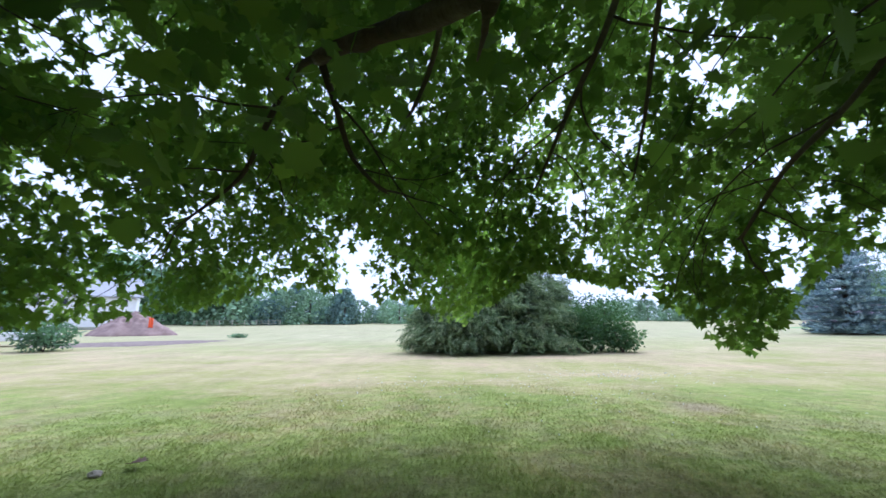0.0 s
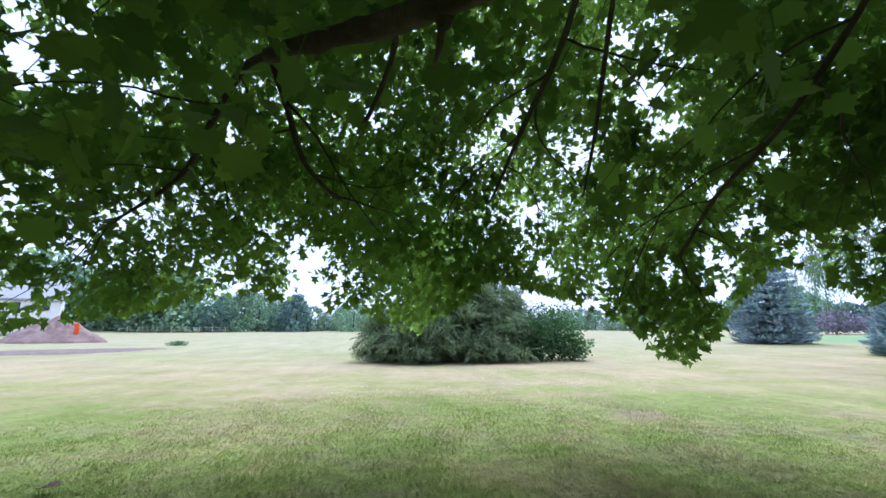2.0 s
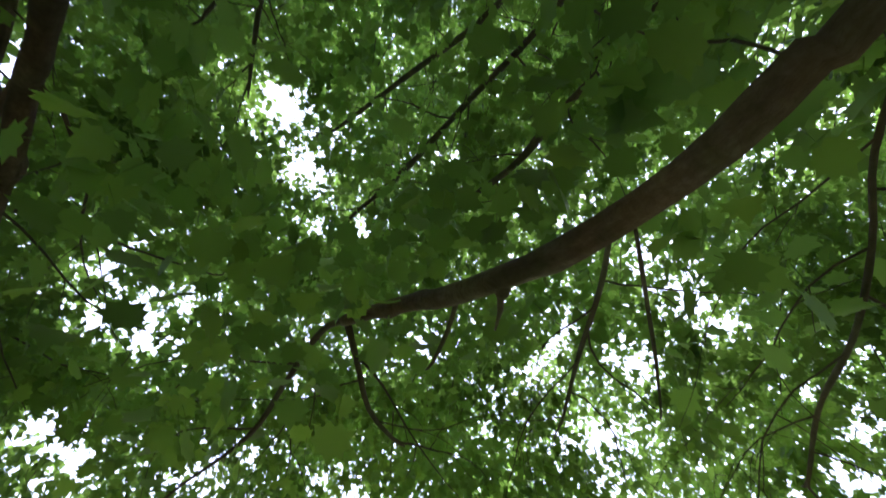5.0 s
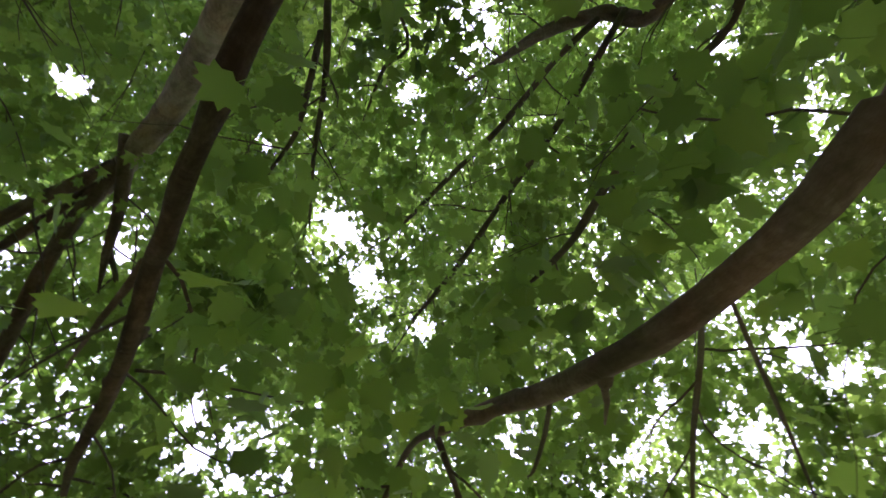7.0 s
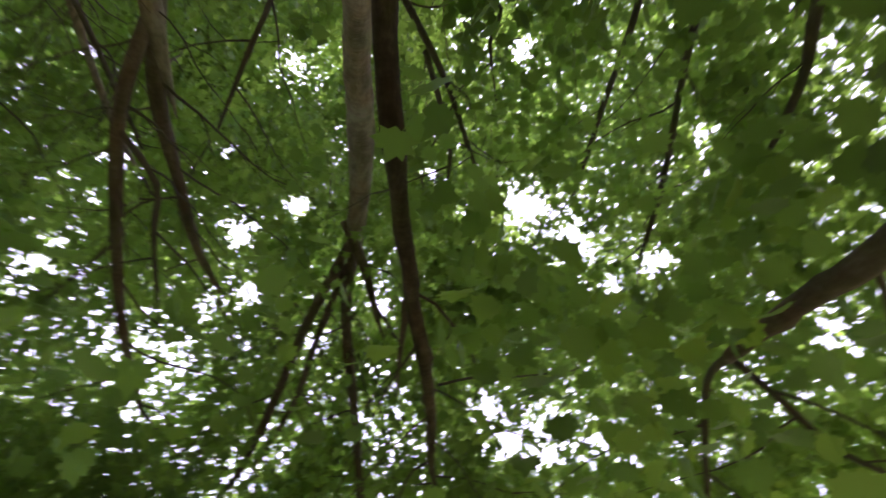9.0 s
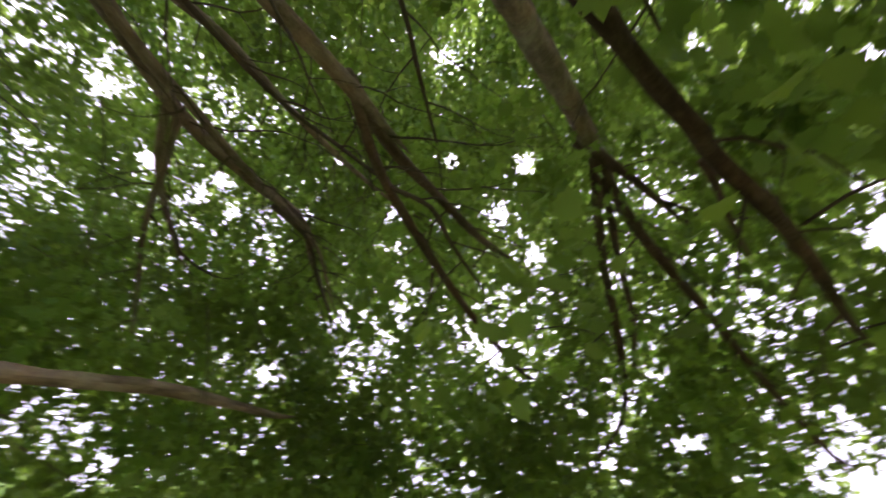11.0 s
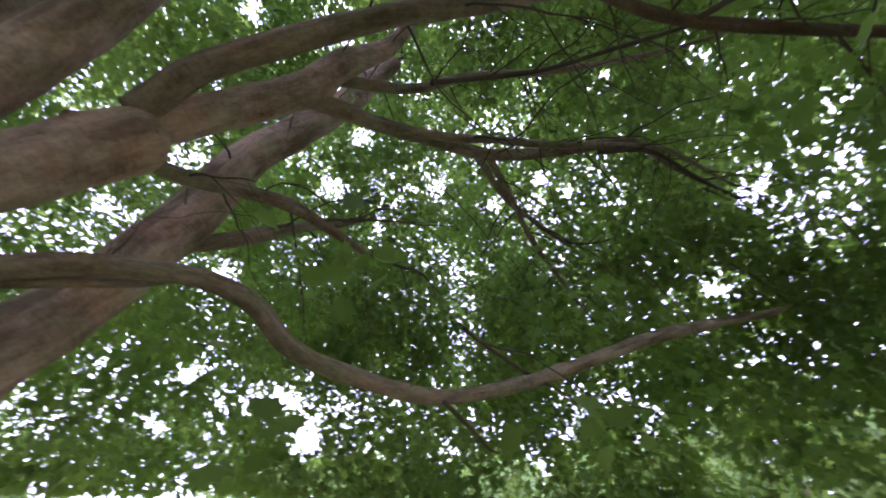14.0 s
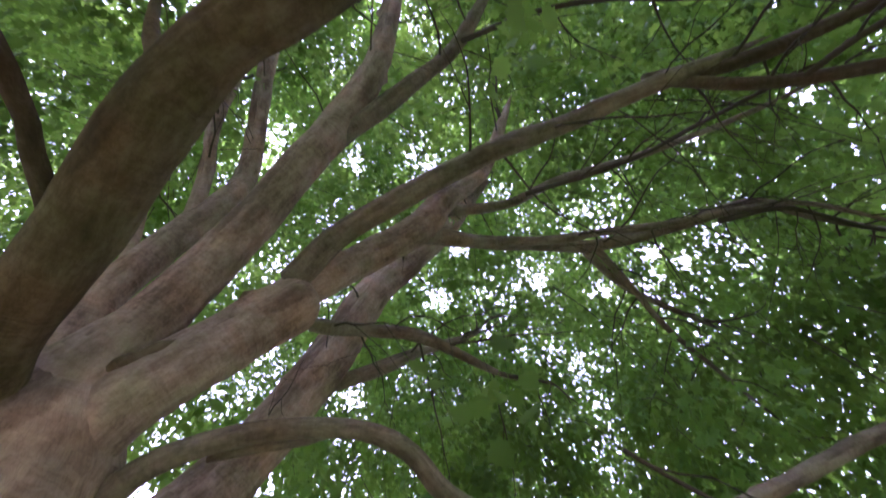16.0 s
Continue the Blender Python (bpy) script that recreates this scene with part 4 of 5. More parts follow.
def make_crown():
    rng = np.random.default_rng(7)
    # the low skirt and the layers a few metres off
    n = 13000
    az = rng.uniform(-180, 180, n)
    el = np.degrees(np.arcsin(rng.uniform(-0.06, 1.0, n)))
    low = rng.random(n) < 0.42
    el[low] = rng.uniform(-4, 26, low.sum())
    start = np.interp(el, [-5, 15, 40, 90], [4.7, 4.2, 3.1, 2.8])
    dist = start + (np.interp(el, [-5, 20, 60], [7.0, 7.2, 6.0]) - start) * rng.random(n) ** 0.9
    ca = gathered(rng, n, az, el, dist, 5, 0.34)
    to = ca - EYE
    turn = np.degrees(np.arctan2(-to[:, 0], to[:, 1]))
    up = np.degrees(np.arcsin(to[:, 2] / np.linalg.norm(to, axis=1)))
    ca = ca[clumped(ca, rng, 1.1, np.interp(up, [4, 12, 35, 55], [0.25, -0.05, -0.15, -0.28]) - np.where((turn > 80) & (turn < 160) & (up > 2) & (up < 30), 0.28, 0), 5.0)]
    thick = [EYE + heading(a + rng.normal(0, spread, count), e + rng.normal(0, spread * 0.8, count)) * (d * rng.uniform(0.9, 1.25, count))[:, None] for a, e, d, count, spread in DENSE_SPRAYS]
    # the upper crown: most leaves stand in its outer shell, and the inside is bare
    n = 26800
    az = rng.uniform(-180, 180, n)
    shell = heading(az, np.degrees(np.arcsin(rng.uniform(-0.35, 1.0, n)))) * (8.8, 8.8, 9.7) * (rng.uniform(0.0, 1.0, n) ** 0.5 * 0.36 + 0.64)[:, None] + np.array((1.7, -1.8, 4.5))
    to = shell - EYE
    dist = np.linalg.norm(to, axis=1)
    cb = gathered(rng, n, np.degrees(np.arctan2(-to[:, 0], to[:, 1])), np.degrees(np.arcsin(to[:, 2] / dist)), dist, 5, 0.5)
    to = cb - EYE
    r = np.linalg.norm(to, axis=1)
    up = np.degrees(np.arcsin(to[:, 2] / r))
    ok = (r > 5.0) & (up > 6)
    turn = np.degrees(np.arctan2(-to[:, 0], to[:, 1]))
    # fuller and thinner stretches of the shell: from and to azimuth, from and to height in degrees, change
    extra = np.zeros(len(cb))
    for a0, a1, e0, e1, change in ((-48, -4, 38, 64, 0.32), (50, 92, 15, 48, 0.32), (128, 180, 52, 90, 0.3), (150, 180, 34, 52, 0.25), (-180, -148, 22, 48, 0.25),
                                   (100, 142, 6, 30, -0.28), (20, 52, 44, 62, -0.25), (4, 24, 38, 54, -0.12)):
        extra += np.where((turn > a0) & (turn < a1) & (up > e0) & (up < e1), change, 0)
    ok &= clumped(cb, rng, 1.7, extra + np.where(np.abs(turn) < 65, np.interp(up, [30, 48, 66], [0.12, 0.42, 0.75]), np.where(np.abs(turn) < 100, np.interp(up, [15, 40], [0.3, 0.75]), np.interp(up, [12, 36, 58], [0.25, 0.72, 0.54]))), 5.0)
    cb = cb[ok]
    # it is thickest on the trunk's far side
    more = cb[(np.abs(turn[ok]) > 112) & (up[ok] > 35) & (rng.random(ok.sum()) < 0.15)]
    cb = np.vstack([cb, more + rng.normal(0, 0.6, more.shape)])
    # the outermost leaves
    n = 700
    az = rng.uniform(-180, 180, n)
    cc = heading(az, np.degrees(np.arcsin(rng.uniform(0.0, 1.0, n)))) * (8.8, 8.8, 9.8) * rng.uniform(0.93, 1.05, n)[:, None] + np.array((1.7, -1.8, 3.8))
    sets = []
    for c, k, length, width, droop, lo, hi, hang in ((ca, 26, 0.62, 0.30, 0.55, 0.07, 0.118, 0.75), (np.vstack(thick), 26, 0.55, 0.26, 0.9, 0.07, 0.118, 0.9),
                                                     (cb, 30, 0.95, 0.42, 0.25, 0.075, 0.118, 0.35), (cc, 36, 1.2, 0.6, 0.3, 0.10, 0.15, 0.35)):
        pos, out = sprays(rng, c, k, length, width, droop)
        keep = rim_filter(pos) if c is not cb and c is not cc else rim_filter(pos, 1.0)
        keep &= opening_filter(pos, rng) & (np.linalg.norm(pos - EYE, axis=1) > 2.2)
        pos, out = pos[keep], out[keep]
        # the old stems stand clear of leaves on the inner side
        d = pos - EYE
        a = np.degrees(np.arctan2(-d[:, 0], d[:, 1]))
        r = np.linalg.norm(d, axis=1)
        e = np.degrees(np.arcsin(d[:, 2] / r))
        bare = ((a < -104) | (a > 168)) & (r < 4.4) & (e > 14) | (a > 118) & (r < 4.6) & (e > 24)
        keep = ~bare & limb_filter(pos, rng)
        pos, out = pos[keep], out[keep]
        keep = branch_filter(pos, rng)
        pos, out = pos[keep], out[keep]
        big = np.where((c is cb) & (np.abs(np.degrees(np.arctan2(-pos[:, 0], pos[:, 1] - 0.1))) > 62), 1.16, 1.0)
        sets.append((pos, *leaf_axes(rng, out, hang), rng.uniform(lo, hi, len(pos)) * big))
    pos, x, y, z, size = (np.concatenate(q) for q in zip(*sets))
    dd = np.linalg.norm(pos - EYE, axis=1)
    for near, far, shape in ((0, 3.4, leaf_shape()), (3.4, 5.0, small_leaf_shape()), (5.0, 6.6, far_leaf_shape()), (6.6, 99, outer_leaf_shape())):
        mask = (dd >= near) & (dd < far)
        v, t = scatter(shape, pos[mask] - np.array(BASE), x[mask], y[mask], z[mask], size[mask])
        tagged(fast_mesh("foliage", v, t, MAPLE, maple), kind="stuff")
    # twigs that carry the leaves
    sv, st, base = [], [], 0
    for c, share, r0, r1, reach in ((ca, 0.13, 0.003, 0.006, 0.7), (cb, 0.06, 0.005, 0.011, 1.2)):
        c = c[rng.random(len(c)) < share]
        c = c[rim_filter(c, 2.0) & opening_filter(c, rng)]
        back = np.array((1.6, -1.7, 4.5)) - c
        back /= np.linalg.norm(back, axis=1)[:, None]
        back += rng.normal(0, 0.3, back.shape)
        back[:, 2] += 0.45
        start = c + back * (reach * rng.uniform(0.5, 1.2, len(c)))[:, None]
        far_enough = (np.linalg.norm(start - EYE, axis=1) > 2.6) & opening_filter(start, rng) & opening_filter((start + c) / 2, rng)
        start, c = start[far_enough], c[far_enough]
        end = c - back[far_enough] * rng.uniform(0.1, 0.4, len(c))[:, None]
        v, t = twig_mesh(start - np.array(BASE), end - np.array(BASE), rng.uniform(r0, r1, len(c)), rng.uniform(0.0, 0.3, len(c)))
        sv.append(v)
        st.append(t + base)
        base += len(v)
    tagged(fast_mesh("twig_spray", np.vstack(sv), np.vstack(st), TWIG_BARK, maple), kind="stuff")


make_crown()


# ---- side twigs of the branches ----
def twig_tube(line, radii, sides):
    """Vertices and triangles of one tapered twig along a line."""
    d = np.gradient(line, axis=0)
    d /= np.linalg.norm(d, axis=1)[:, None] + 1e-9
    u = np.cross(d, (0.31, 0.52, 0.79))
    u /= np.linalg.norm(u, axis=1)[:, None] + 1e-9
    w = np.cross(d, u)
    a = np.arange(sides) * 2 * math.pi / sides
    v = line[:, None] + (np.cos(a)[None, :, None] * u[:, None] + np.sin(a)[None, :, None] * w[:, None]) * radii[:, None, None]
    tris = []
    for i in range(len(line) - 1):
        for k in range(sides):
            p, q = i * sides + k, i * sides + (k + 1) % sides
            tris += [(p, q, q + sides), (p, q + sides, p + sides)]
    return v.reshape(-1, 3), np.array(tris)


def wander(rng, start, way, length, fall, parts):
    """A twig's line: it wavers, with a small kink at each bud, and sinks towards its end."""
    step = length / parts
    line = [start]
    for i in range(parts):
        way = way + rng.normal(0, 0.16, 3) + np.array((0, 0, -fall / parts))
        way = way / np.linalg.norm(way)
        line.append(line[-1] + way * step)
    return np.array(line)


TWIGGED = ("limb_690", "limb_690b", "pale_a", "pale_b", "pale_c", "pale_d", "limb_y2a", "limb_y2b", "limb_y2c", "limb_420b", "limb_y3", "far_b", "top7a", "top7b", "top7c", "top7d", "top7e",
           "top7f", "top7h", "top7j", "mid_a", "mid_b", "mid_c", "mid_e", "mid_f", "mid_g", "stem_mid.b", "stem_south.front", "stem_back.b", "stem_back.c", "limb_bump", "knot_tw1", "knot_tw2", "knot_tw3", "right_tw", "stem_south.rear", "stem_mid", "stem_far")


def make_side_twigs():
    rng = np.random.default_rng(33)
    for key in TWIGGED:
        c = smooth_line(BOUGHS[key], 0.05)
        run = np.concatenate([[0], np.cumsum(np.linalg.norm(np.diff(c[:, :3], axis=0), axis=1))])
        lines = []
        # the branch goes on past its last point as a thin shoot
        way = c[-1, :3] - c[-6, :3]
        way /= np.linalg.norm(way)
        r_end = min(c[-1, 3], 0.03)
        tip = wander(rng, c[-1, :3] - way * 0.03, way, 0.5 + 22 * r_end, 0.15, 9)
        lines.append((tip, np.linspace(r_end * 0.85, 0.0025, 10)))
        pos, flip = run[-1] * (0.45 if c[0, 3] > 0.06 else 0.2), 1
        while pos < run[-1]:
            i = int(np.searchsorted(run, pos))
            i = min(max(i, 1), len(c) - 2)
            t = c[i + 1, :3] - c[i - 1, :3]
            t /= np.linalg.norm(t)
            side = np.cross(t, (0, 0, 1))
            side /= np.linalg.norm(side) + 1e-9
            d = t * rng.uniform(0.3, 0.8) + side * flip * rng.uniform(0.6, 1.0) + np.array((0, 0, rng.uniform(-0.45, 0.25)))
            d /= np.linalg.norm(d)
            r0 = min(0.5 * c[i, 3], rng.uniform(0.006, 0.012))
            lines.append((wander(rng, c[i, :3], d, rng.uniform(0.5, 1.3), 0.5, 8), np.linspace(r0, 0.0022, 9)))
            flip = -flip
            pos += rng.uniform(0.16, 0.42)
        for line, radii in list(lines):
            for j in range(2, len(line) - 1):
                if rng.random() < 0.55:
                    t = line[j + 1] - line[j]
                    t /= np.linalg.norm(t)
                    d = t + rng.normal(0, 0.55, 3)
                    d /= np.linalg.norm(d)
                    lines.append((wander(rng, line[j], d, rng.uniform(0.18, 0.5), 0.5, 5), np.linspace(radii[j] * 0.6, 0.0015, 6)))
        sv, st, base = [], [], 0
        for line, radii in lines:
            if np.min(np.linalg.norm(line - EYE, axis=1)) < 1.35 or not rim_filter(line, 1.5).all():
                continue
            v, t = twig_tube(line - np.array(BASE), radii, 5 if radii[0] > 0.008 else 4)
            sv.append(v)
            st.append(t + base)
            base += len(v)
        if sv:
            tagged(fast_mesh("twig_spray", np.vstack(sv), np.vstack(st), TWIG_BARK, maple), kind="stuff")


make_side_twigs()

# ---- the leaves that hang closest, each on its own stalk: (azimuth, elevation, distance, how many, spread in degrees) ----
NEAR_SPRAYS = [
    (-46, 66, 1.07, 9, 10),
    (-40, 55, 1.10, 9, 8),
    (-62, 52, 1.08, 7, 9),
    (-26, 51, 1.16, 10, 8),
    (69, 68, 1.33, 8, 7),
    (59, 55, 1.54, 12, 8),
    (46, 46, 1.53, 12, 9),
    (23, 37, 1.51, 14, 10),
    (3, 46, 1.59, 12, 9),
    (69, 47, 1.34, 4, 4),
    (15, 29, 1.49, 10, 8),
    (50, 32, 1.73, 12, 9),
    (55, 81, 1.22, 5, 6),
    (33, 27, 1.81, 12, 8),
]
NEAR_SPRAYS += [
    (30, 18, 1.83, 8, 6),
    (18, 32, 1.84, 10, 9),
    (4, 30, 2.13, 10, 9),
    (-8, 32, 2.01, 6, 6),
    (-38, 24, 2.02, 9, 7),
    (-44, 24, 1.87, 9, 7),
    (24, 23, 2.23, 8, 7),
    (39, 21, 2.32, 8, 8),
    (97, 27, 1.81, 14, 11),
    (90, 33, 1.66, 10, 9),
    (176, 25, 1.77, 11, 9),
    (-180, 4, 1.79, 4, 4),
    (162, 13, 1.96, 6, 7),
    (147, 7, 1.82, 6, 7),
]
NEAR_SPRAYS += [
    (156, 68, 1.49, 3, 4),
    (127, 50, 1.68, 8, 8),
    (50, 38, 1.45, 12, 10),
    (51, 59, 1.45, 8, 8),
    (-41, 53, 1.62, 10, 7),
    (-53, 50, 1.60, 8, 7),
    (-38, 34, 1.62, 10, 6),
    (-56, 40, 1.70, 8, 7),
    (-3, 44, 1.70, 10, 7),
    (-19, 42, 1.72, 8, 6),
    (74, 32, 1.65, 10, 8),
    (62, 40, 1.65, 10, 8),
    (80, 44, 1.75, 8, 8),
]


def near_leaf_mesh(seed):
    rng = np.random.default_rng(seed)
    v, t = leaf_shape()
    v = v.copy()
    v[1:, :2] *= 1 + rng.normal(0, 0.06, (len(v) - 1, 2))
    v[:, 2] += 0.06 * np.sin(v[:, 0] * 3 + seed) + 0.25 * rng.uniform(-1, 1) * v[:, 1] ** 2
    # stalk
    sv, st = twig_mesh(np.array([(-0.75, 0.0, 0.12)]), np.array([(0.1, 0.0, 0.0)]), np.array([0.018]), np.array([0.05]), 3, 2)
    me = bpy.data.meshes.new("leaf")
    me.from_pydata([tuple(p) for p in np.vstack([v, sv])], [], [tuple(int(i) for i in q) for q in np.vstack([t, st + len(v)])])
    me.polygons.foreach_set("use_smooth", [True] * len(me.polygons))
    me.materials.append(MAPLE)
    return me


def make_near_leaves():
    rng = np.random.default_rng(21)
    meshes = [near_leaf_mesh(k) for k in range(10)]
    total = 0
    behind = []
    for az, el, dist, count, spread in NEAR_SPRAYS:
        a = az + rng.normal(0, spread * 0.55, count) / max(0.25, math.cos(radians(el)))
        e = el + rng.normal(0, spread * 0.5, count)
        d = dist * rng.uniform(0.88, 1.3, count)
        p = EYE + heading(a, e) * d[:, None]
        p = p[branch_filter(p, rng)]
        count = len(p)
        x, y, z = frames_for(rng, count, np.tile(np.array((0.0, 0.2, -0.2)), (count, 1)), 0.4)
        size = rng.uniform(0.088, 0.138, count)
        more = count * 3 if el > 25 else count
        a2 = az + rng.normal(0, spread * 0.6, more) / max(0.25, math.cos(radians(el)))
        e2 = el + rng.normal(0, spread * 0.55, more)
        p2 = EYE + heading(a2, e2) * (dist * rng.uniform(1.15, 1.9, more))[:, None]
        p2 = p2[opening_filter(p2, rng) & limb_filter(p2, rng) & branch_filter(p2, rng)]
        behind.append(p2)
        for i in range(count):
            if total >= 300:
                continue
            ob = new("leaf", meshes[total % len(meshes)])
            ob.parent = maple
            m = Matrix(((x[i, 0], y[i, 0], z[i, 0]), (x[i, 1], y[i, 1], z[i, 1]), (x[i, 2], y[i, 2], z[i, 2])))
            ob.matrix_local = Matrix.Translation(Vector(p[i]) - BASE) @ m.to_4x4() @ Matrix.Scale(float(size[i]), 4)
            total += 1
    behind = np.vstack(behind)
    x, y, z = frames_for(rng, len(behind), np.tile(np.array((0.0, 0.2, -0.2)), (len(behind), 1)), 0.35)
    v, t = scatter(leaf_shape(), behind - np.array(BASE), x, y, z, rng.uniform(0.09, 0.145, len(behind)))
    tagged(fast_mesh("foliage", v, t, MAPLE, maple), kind="stuff")


make_near_leaves()


# ---- the field: height of the gently rising ground ----
def ground_z(x, y):
    r = math.hypot(x, y)
    return 0.02 * min(max(r - 25, 0), 110)


# ---- evergreens and shrubs ----
def feather_shape(pairs=6):
    """A drooping evergreen spray: narrow leaflets in pairs along a bowed axis, one metre long along +x."""
    verts, tris = [], []
    for i in range(pairs):
        t0, t1 = i / pairs, (i + 1.6) / pairs
        z0, z1 = -0.28 * t0 * t0, -0.28 * t1 * t1
        w = 0.34 * math.sin(math.pi * min(1, t0 * 0.75 + 0.22))
        for s in (-1, 1):
            k = len(verts)
            verts += [(t0, 0, z0), (t0 + 0.10, s * 0.02, z0), (t1 + 0.05, s * w, z1 - 0.05)]
            tris.append((k, k + 1, k + 2))
        k = len(verts)
        verts += [(t0, -0.03, z0), (t0, 0.03, z0), (t1, 0, z1)]
        tris.append((k, k + 1, k + 2))
    return np.array(verts), np.array(tris)


def tuft_shape():
    """A dense spruce bough end: overlapping broad leaflets that bend up at the tip, one metre long along +x."""
    verts, tris = [], []
    for i in range(6):
        t0, t1 = i / 6, min(1.08, (i + 1.9) / 6)
        z0, z1 = -0.18 * math.sin(t0 * 2.6), -0.18 * math.sin(t1 * 2.6) + 0.05
        w = 0.26 * math.sin(math.pi * min(1, t0 * 0.7 + 0.28))
        for s in (-1, 1):
            k = len(verts)
            verts += [(t0, s * -0.03, z0), (t0 + 0.16, s * 0.06, z0 + 0.04), (t1, s * w, z1)]
            tris.append((k, k + 1, k + 2))
        k = len(verts)
        verts += [(t0, -0.06, z0 + 0.03), (t0, 0.06, z0 + 0.03), (t1, 0, z1 + 0.12)]
        tris.append((k, k + 1, k + 2))
    return np.array(verts), np.array(tris)


def axes_from(rng, x, roll=0.5):
    x = x / np.linalg.norm(x, axis=1)[:, None]
    z = rng.normal(0, roll, x.shape) + (0, 0, 1)
    z -= x * np.sum(z * x, 1)[:, None]
    z /= np.linalg.norm(z, axis=1)[:, None]
    return x, np.cross(z, x), z


def evergreen_shrub(x, y, rx, ry, h, seed, count, label):
    """Arching plumes that rise from the foot, lean out and droop at their ends, with dark gaps between them."""
    ob = tagged(thing("evergreen_shrub", x, y, ground_z(x, y)), label, "shrub", "shrub clump")
    rng = np.random.default_rng(seed)
    plumes = 52
    per = count // plumes
    a = 2 * math.pi * (np.arange(plumes) + rng.uniform(-0.4, 0.4, plumes)) * 0.381966
    top = h * (1 - (np.arange(plumes) / plumes) ** 1.1 * 0.88) * rng.uniform(0.82, 1.08, plumes)
    reach = np.sqrt(np.clip(1 - (top / (h * 1.12)) ** 2, 0.04, 1)) * rng.uniform(0.68, 1.1, plumes)
    t = rng.random((plumes, per)) ** 0.6
    out = reach[:, None] * (0.12 + 0.88 * t)
    rise = top[:, None] * np.sin(t * 2.15) * (1 - 0.1 * t ** 4)
    turn = a[:, None] + rng.normal(0, 0.13, t.shape) * (0.4 + t)
    pos = np.stack([np.cos(turn) * rx * out, np.sin(turn) * ry * out, rise + rng.normal(0, 0.16, t.shape)], -1).reshape(-1, 3)
    n = len(pos)
    fall = 0.6 - 0.95 * t.ravel()
    d = np.stack([np.cos(turn).ravel(), np.sin(turn).ravel(), fall], 1) + rng.normal(0, 0.58, (n, 3))
    ax, ay, az = axes_from(rng, d)
    size = rng.uniform(0.5, 1.0, n) * (0.62 + 0.07 * h)
    pos -= ax * size[:, None] * 0.5
    pos[:, 2] = np.maximum(pos[:, 2], 0.12)
    v, tr = scatter(feather_shape(), pos, ax, ay, az, size)
    v[:, 2] = np.maximum(v[:, 2], 0.02)
    tagged(fast_mesh("foliage", v, tr, JUNIPER, ob), kind="stuff")
    for k in range(5):
        b = 2 * math.pi * k / 5 + seed
        vv, ff, uu = tube([(0, 0, -0.05, 0.09), (rx * 0.15 * math.cos(b), ry * 0.15 * math.sin(b), h * 0.35, 0.06), (rx * 0.35 * math.cos(b), ry * 0.35 * math.sin(b), h * 0.7, 0.02)], 0.4, 6)
        mesh_object("stem", vv, ff, TWIG_BARK, ob, uu)
    return ob


evergreen_shrub(2.9, 24.0, 4.3, 3.4, 5.0, 1, 4200, "wide feathery grey-green evergreen shrub with drooping sprays")
evergreen_shrub(0.15, 24.2, 2.7, 2.6, 3.2, 2, 2100, "rounded grey-green evergreen shrub on the dry lawn")
evergreen_shrub(5.0, 23.0, 3.0, 2.6, 3.1, 3, 1900, "low spreading evergreen shrub with paler tips")
evergreen_shrub(1.2, 22.3, 2.9, 2.0, 2.6, 4, 2000, "low spreading evergreen shrub with brownish tips")
evergreen_shrub(3.4, 26.6, 3.0, 3.0, 7.4, 5, 2400, "tall dark evergreen at the back of the shrub clump")
evergreen_shrub(6.2, 26.2, 2.6, 2.6, 5.2, 6, 1700, "grey-green evergreen shrub with loose upright tips")


def leafy_shrub(x, y, r, h, seed, count, mat, label, leaf=0.13, name="leafy_shrub"):
    ob = tagged(thing(name, x, y, ground_z(x, y)), label, "shrub")
    rng = np.random.default_rng(seed)
    d = rng.normal(0, 1, (count, 3))
    d /= np.linalg.norm(d, axis=1)[:, None]
    rr = rng.random(count) ** 0.4 * (1 + 0.18 * np.sin(d[:, 0] * 7 + seed) + 0.15 * np.sin(d[:, 1] * 9) + 0.15 * np.sin(d[:, 2] * 8))
    pos = np.stack([d[:, 0] * r * rr, d[:, 1] * r * rr, h * 0.5 + d[:, 2] * h * 0.5 * rr], 1)
    pos[:, 2] = np.maximum(pos[:, 2], 0.08)
    x_, y_, z_ = axes_from(rng, d + rng.normal(0, 0.6, d.shape), 0.8)
    v, t = scatter(far_leaf_shape(), pos, x_, y_, z_, rng.uniform(leaf * 0.7, leaf * 1.4, count))
    v[:, 2] = np.maximum(v[:, 2], 0.01)
    tagged(fast_mesh("foliage", v, t, mat, ob), kind="stuff")
    for k in range(4):
        b = 1.6 * k + seed
        vv, ff, uu = tube([(0, 0, -0.05, 0.04), (r * 0.25 * math.cos(b), r * 0.25 * math.sin(b), h * 0.4, 0.025), (r * 0.5 * math.cos(b), r * 0.5 * math.sin(b), h * 0.75, 0.01)], 0.3, 5)
        mesh_object("stem", vv, ff, TWIG_BARK, ob, uu)
    return ob


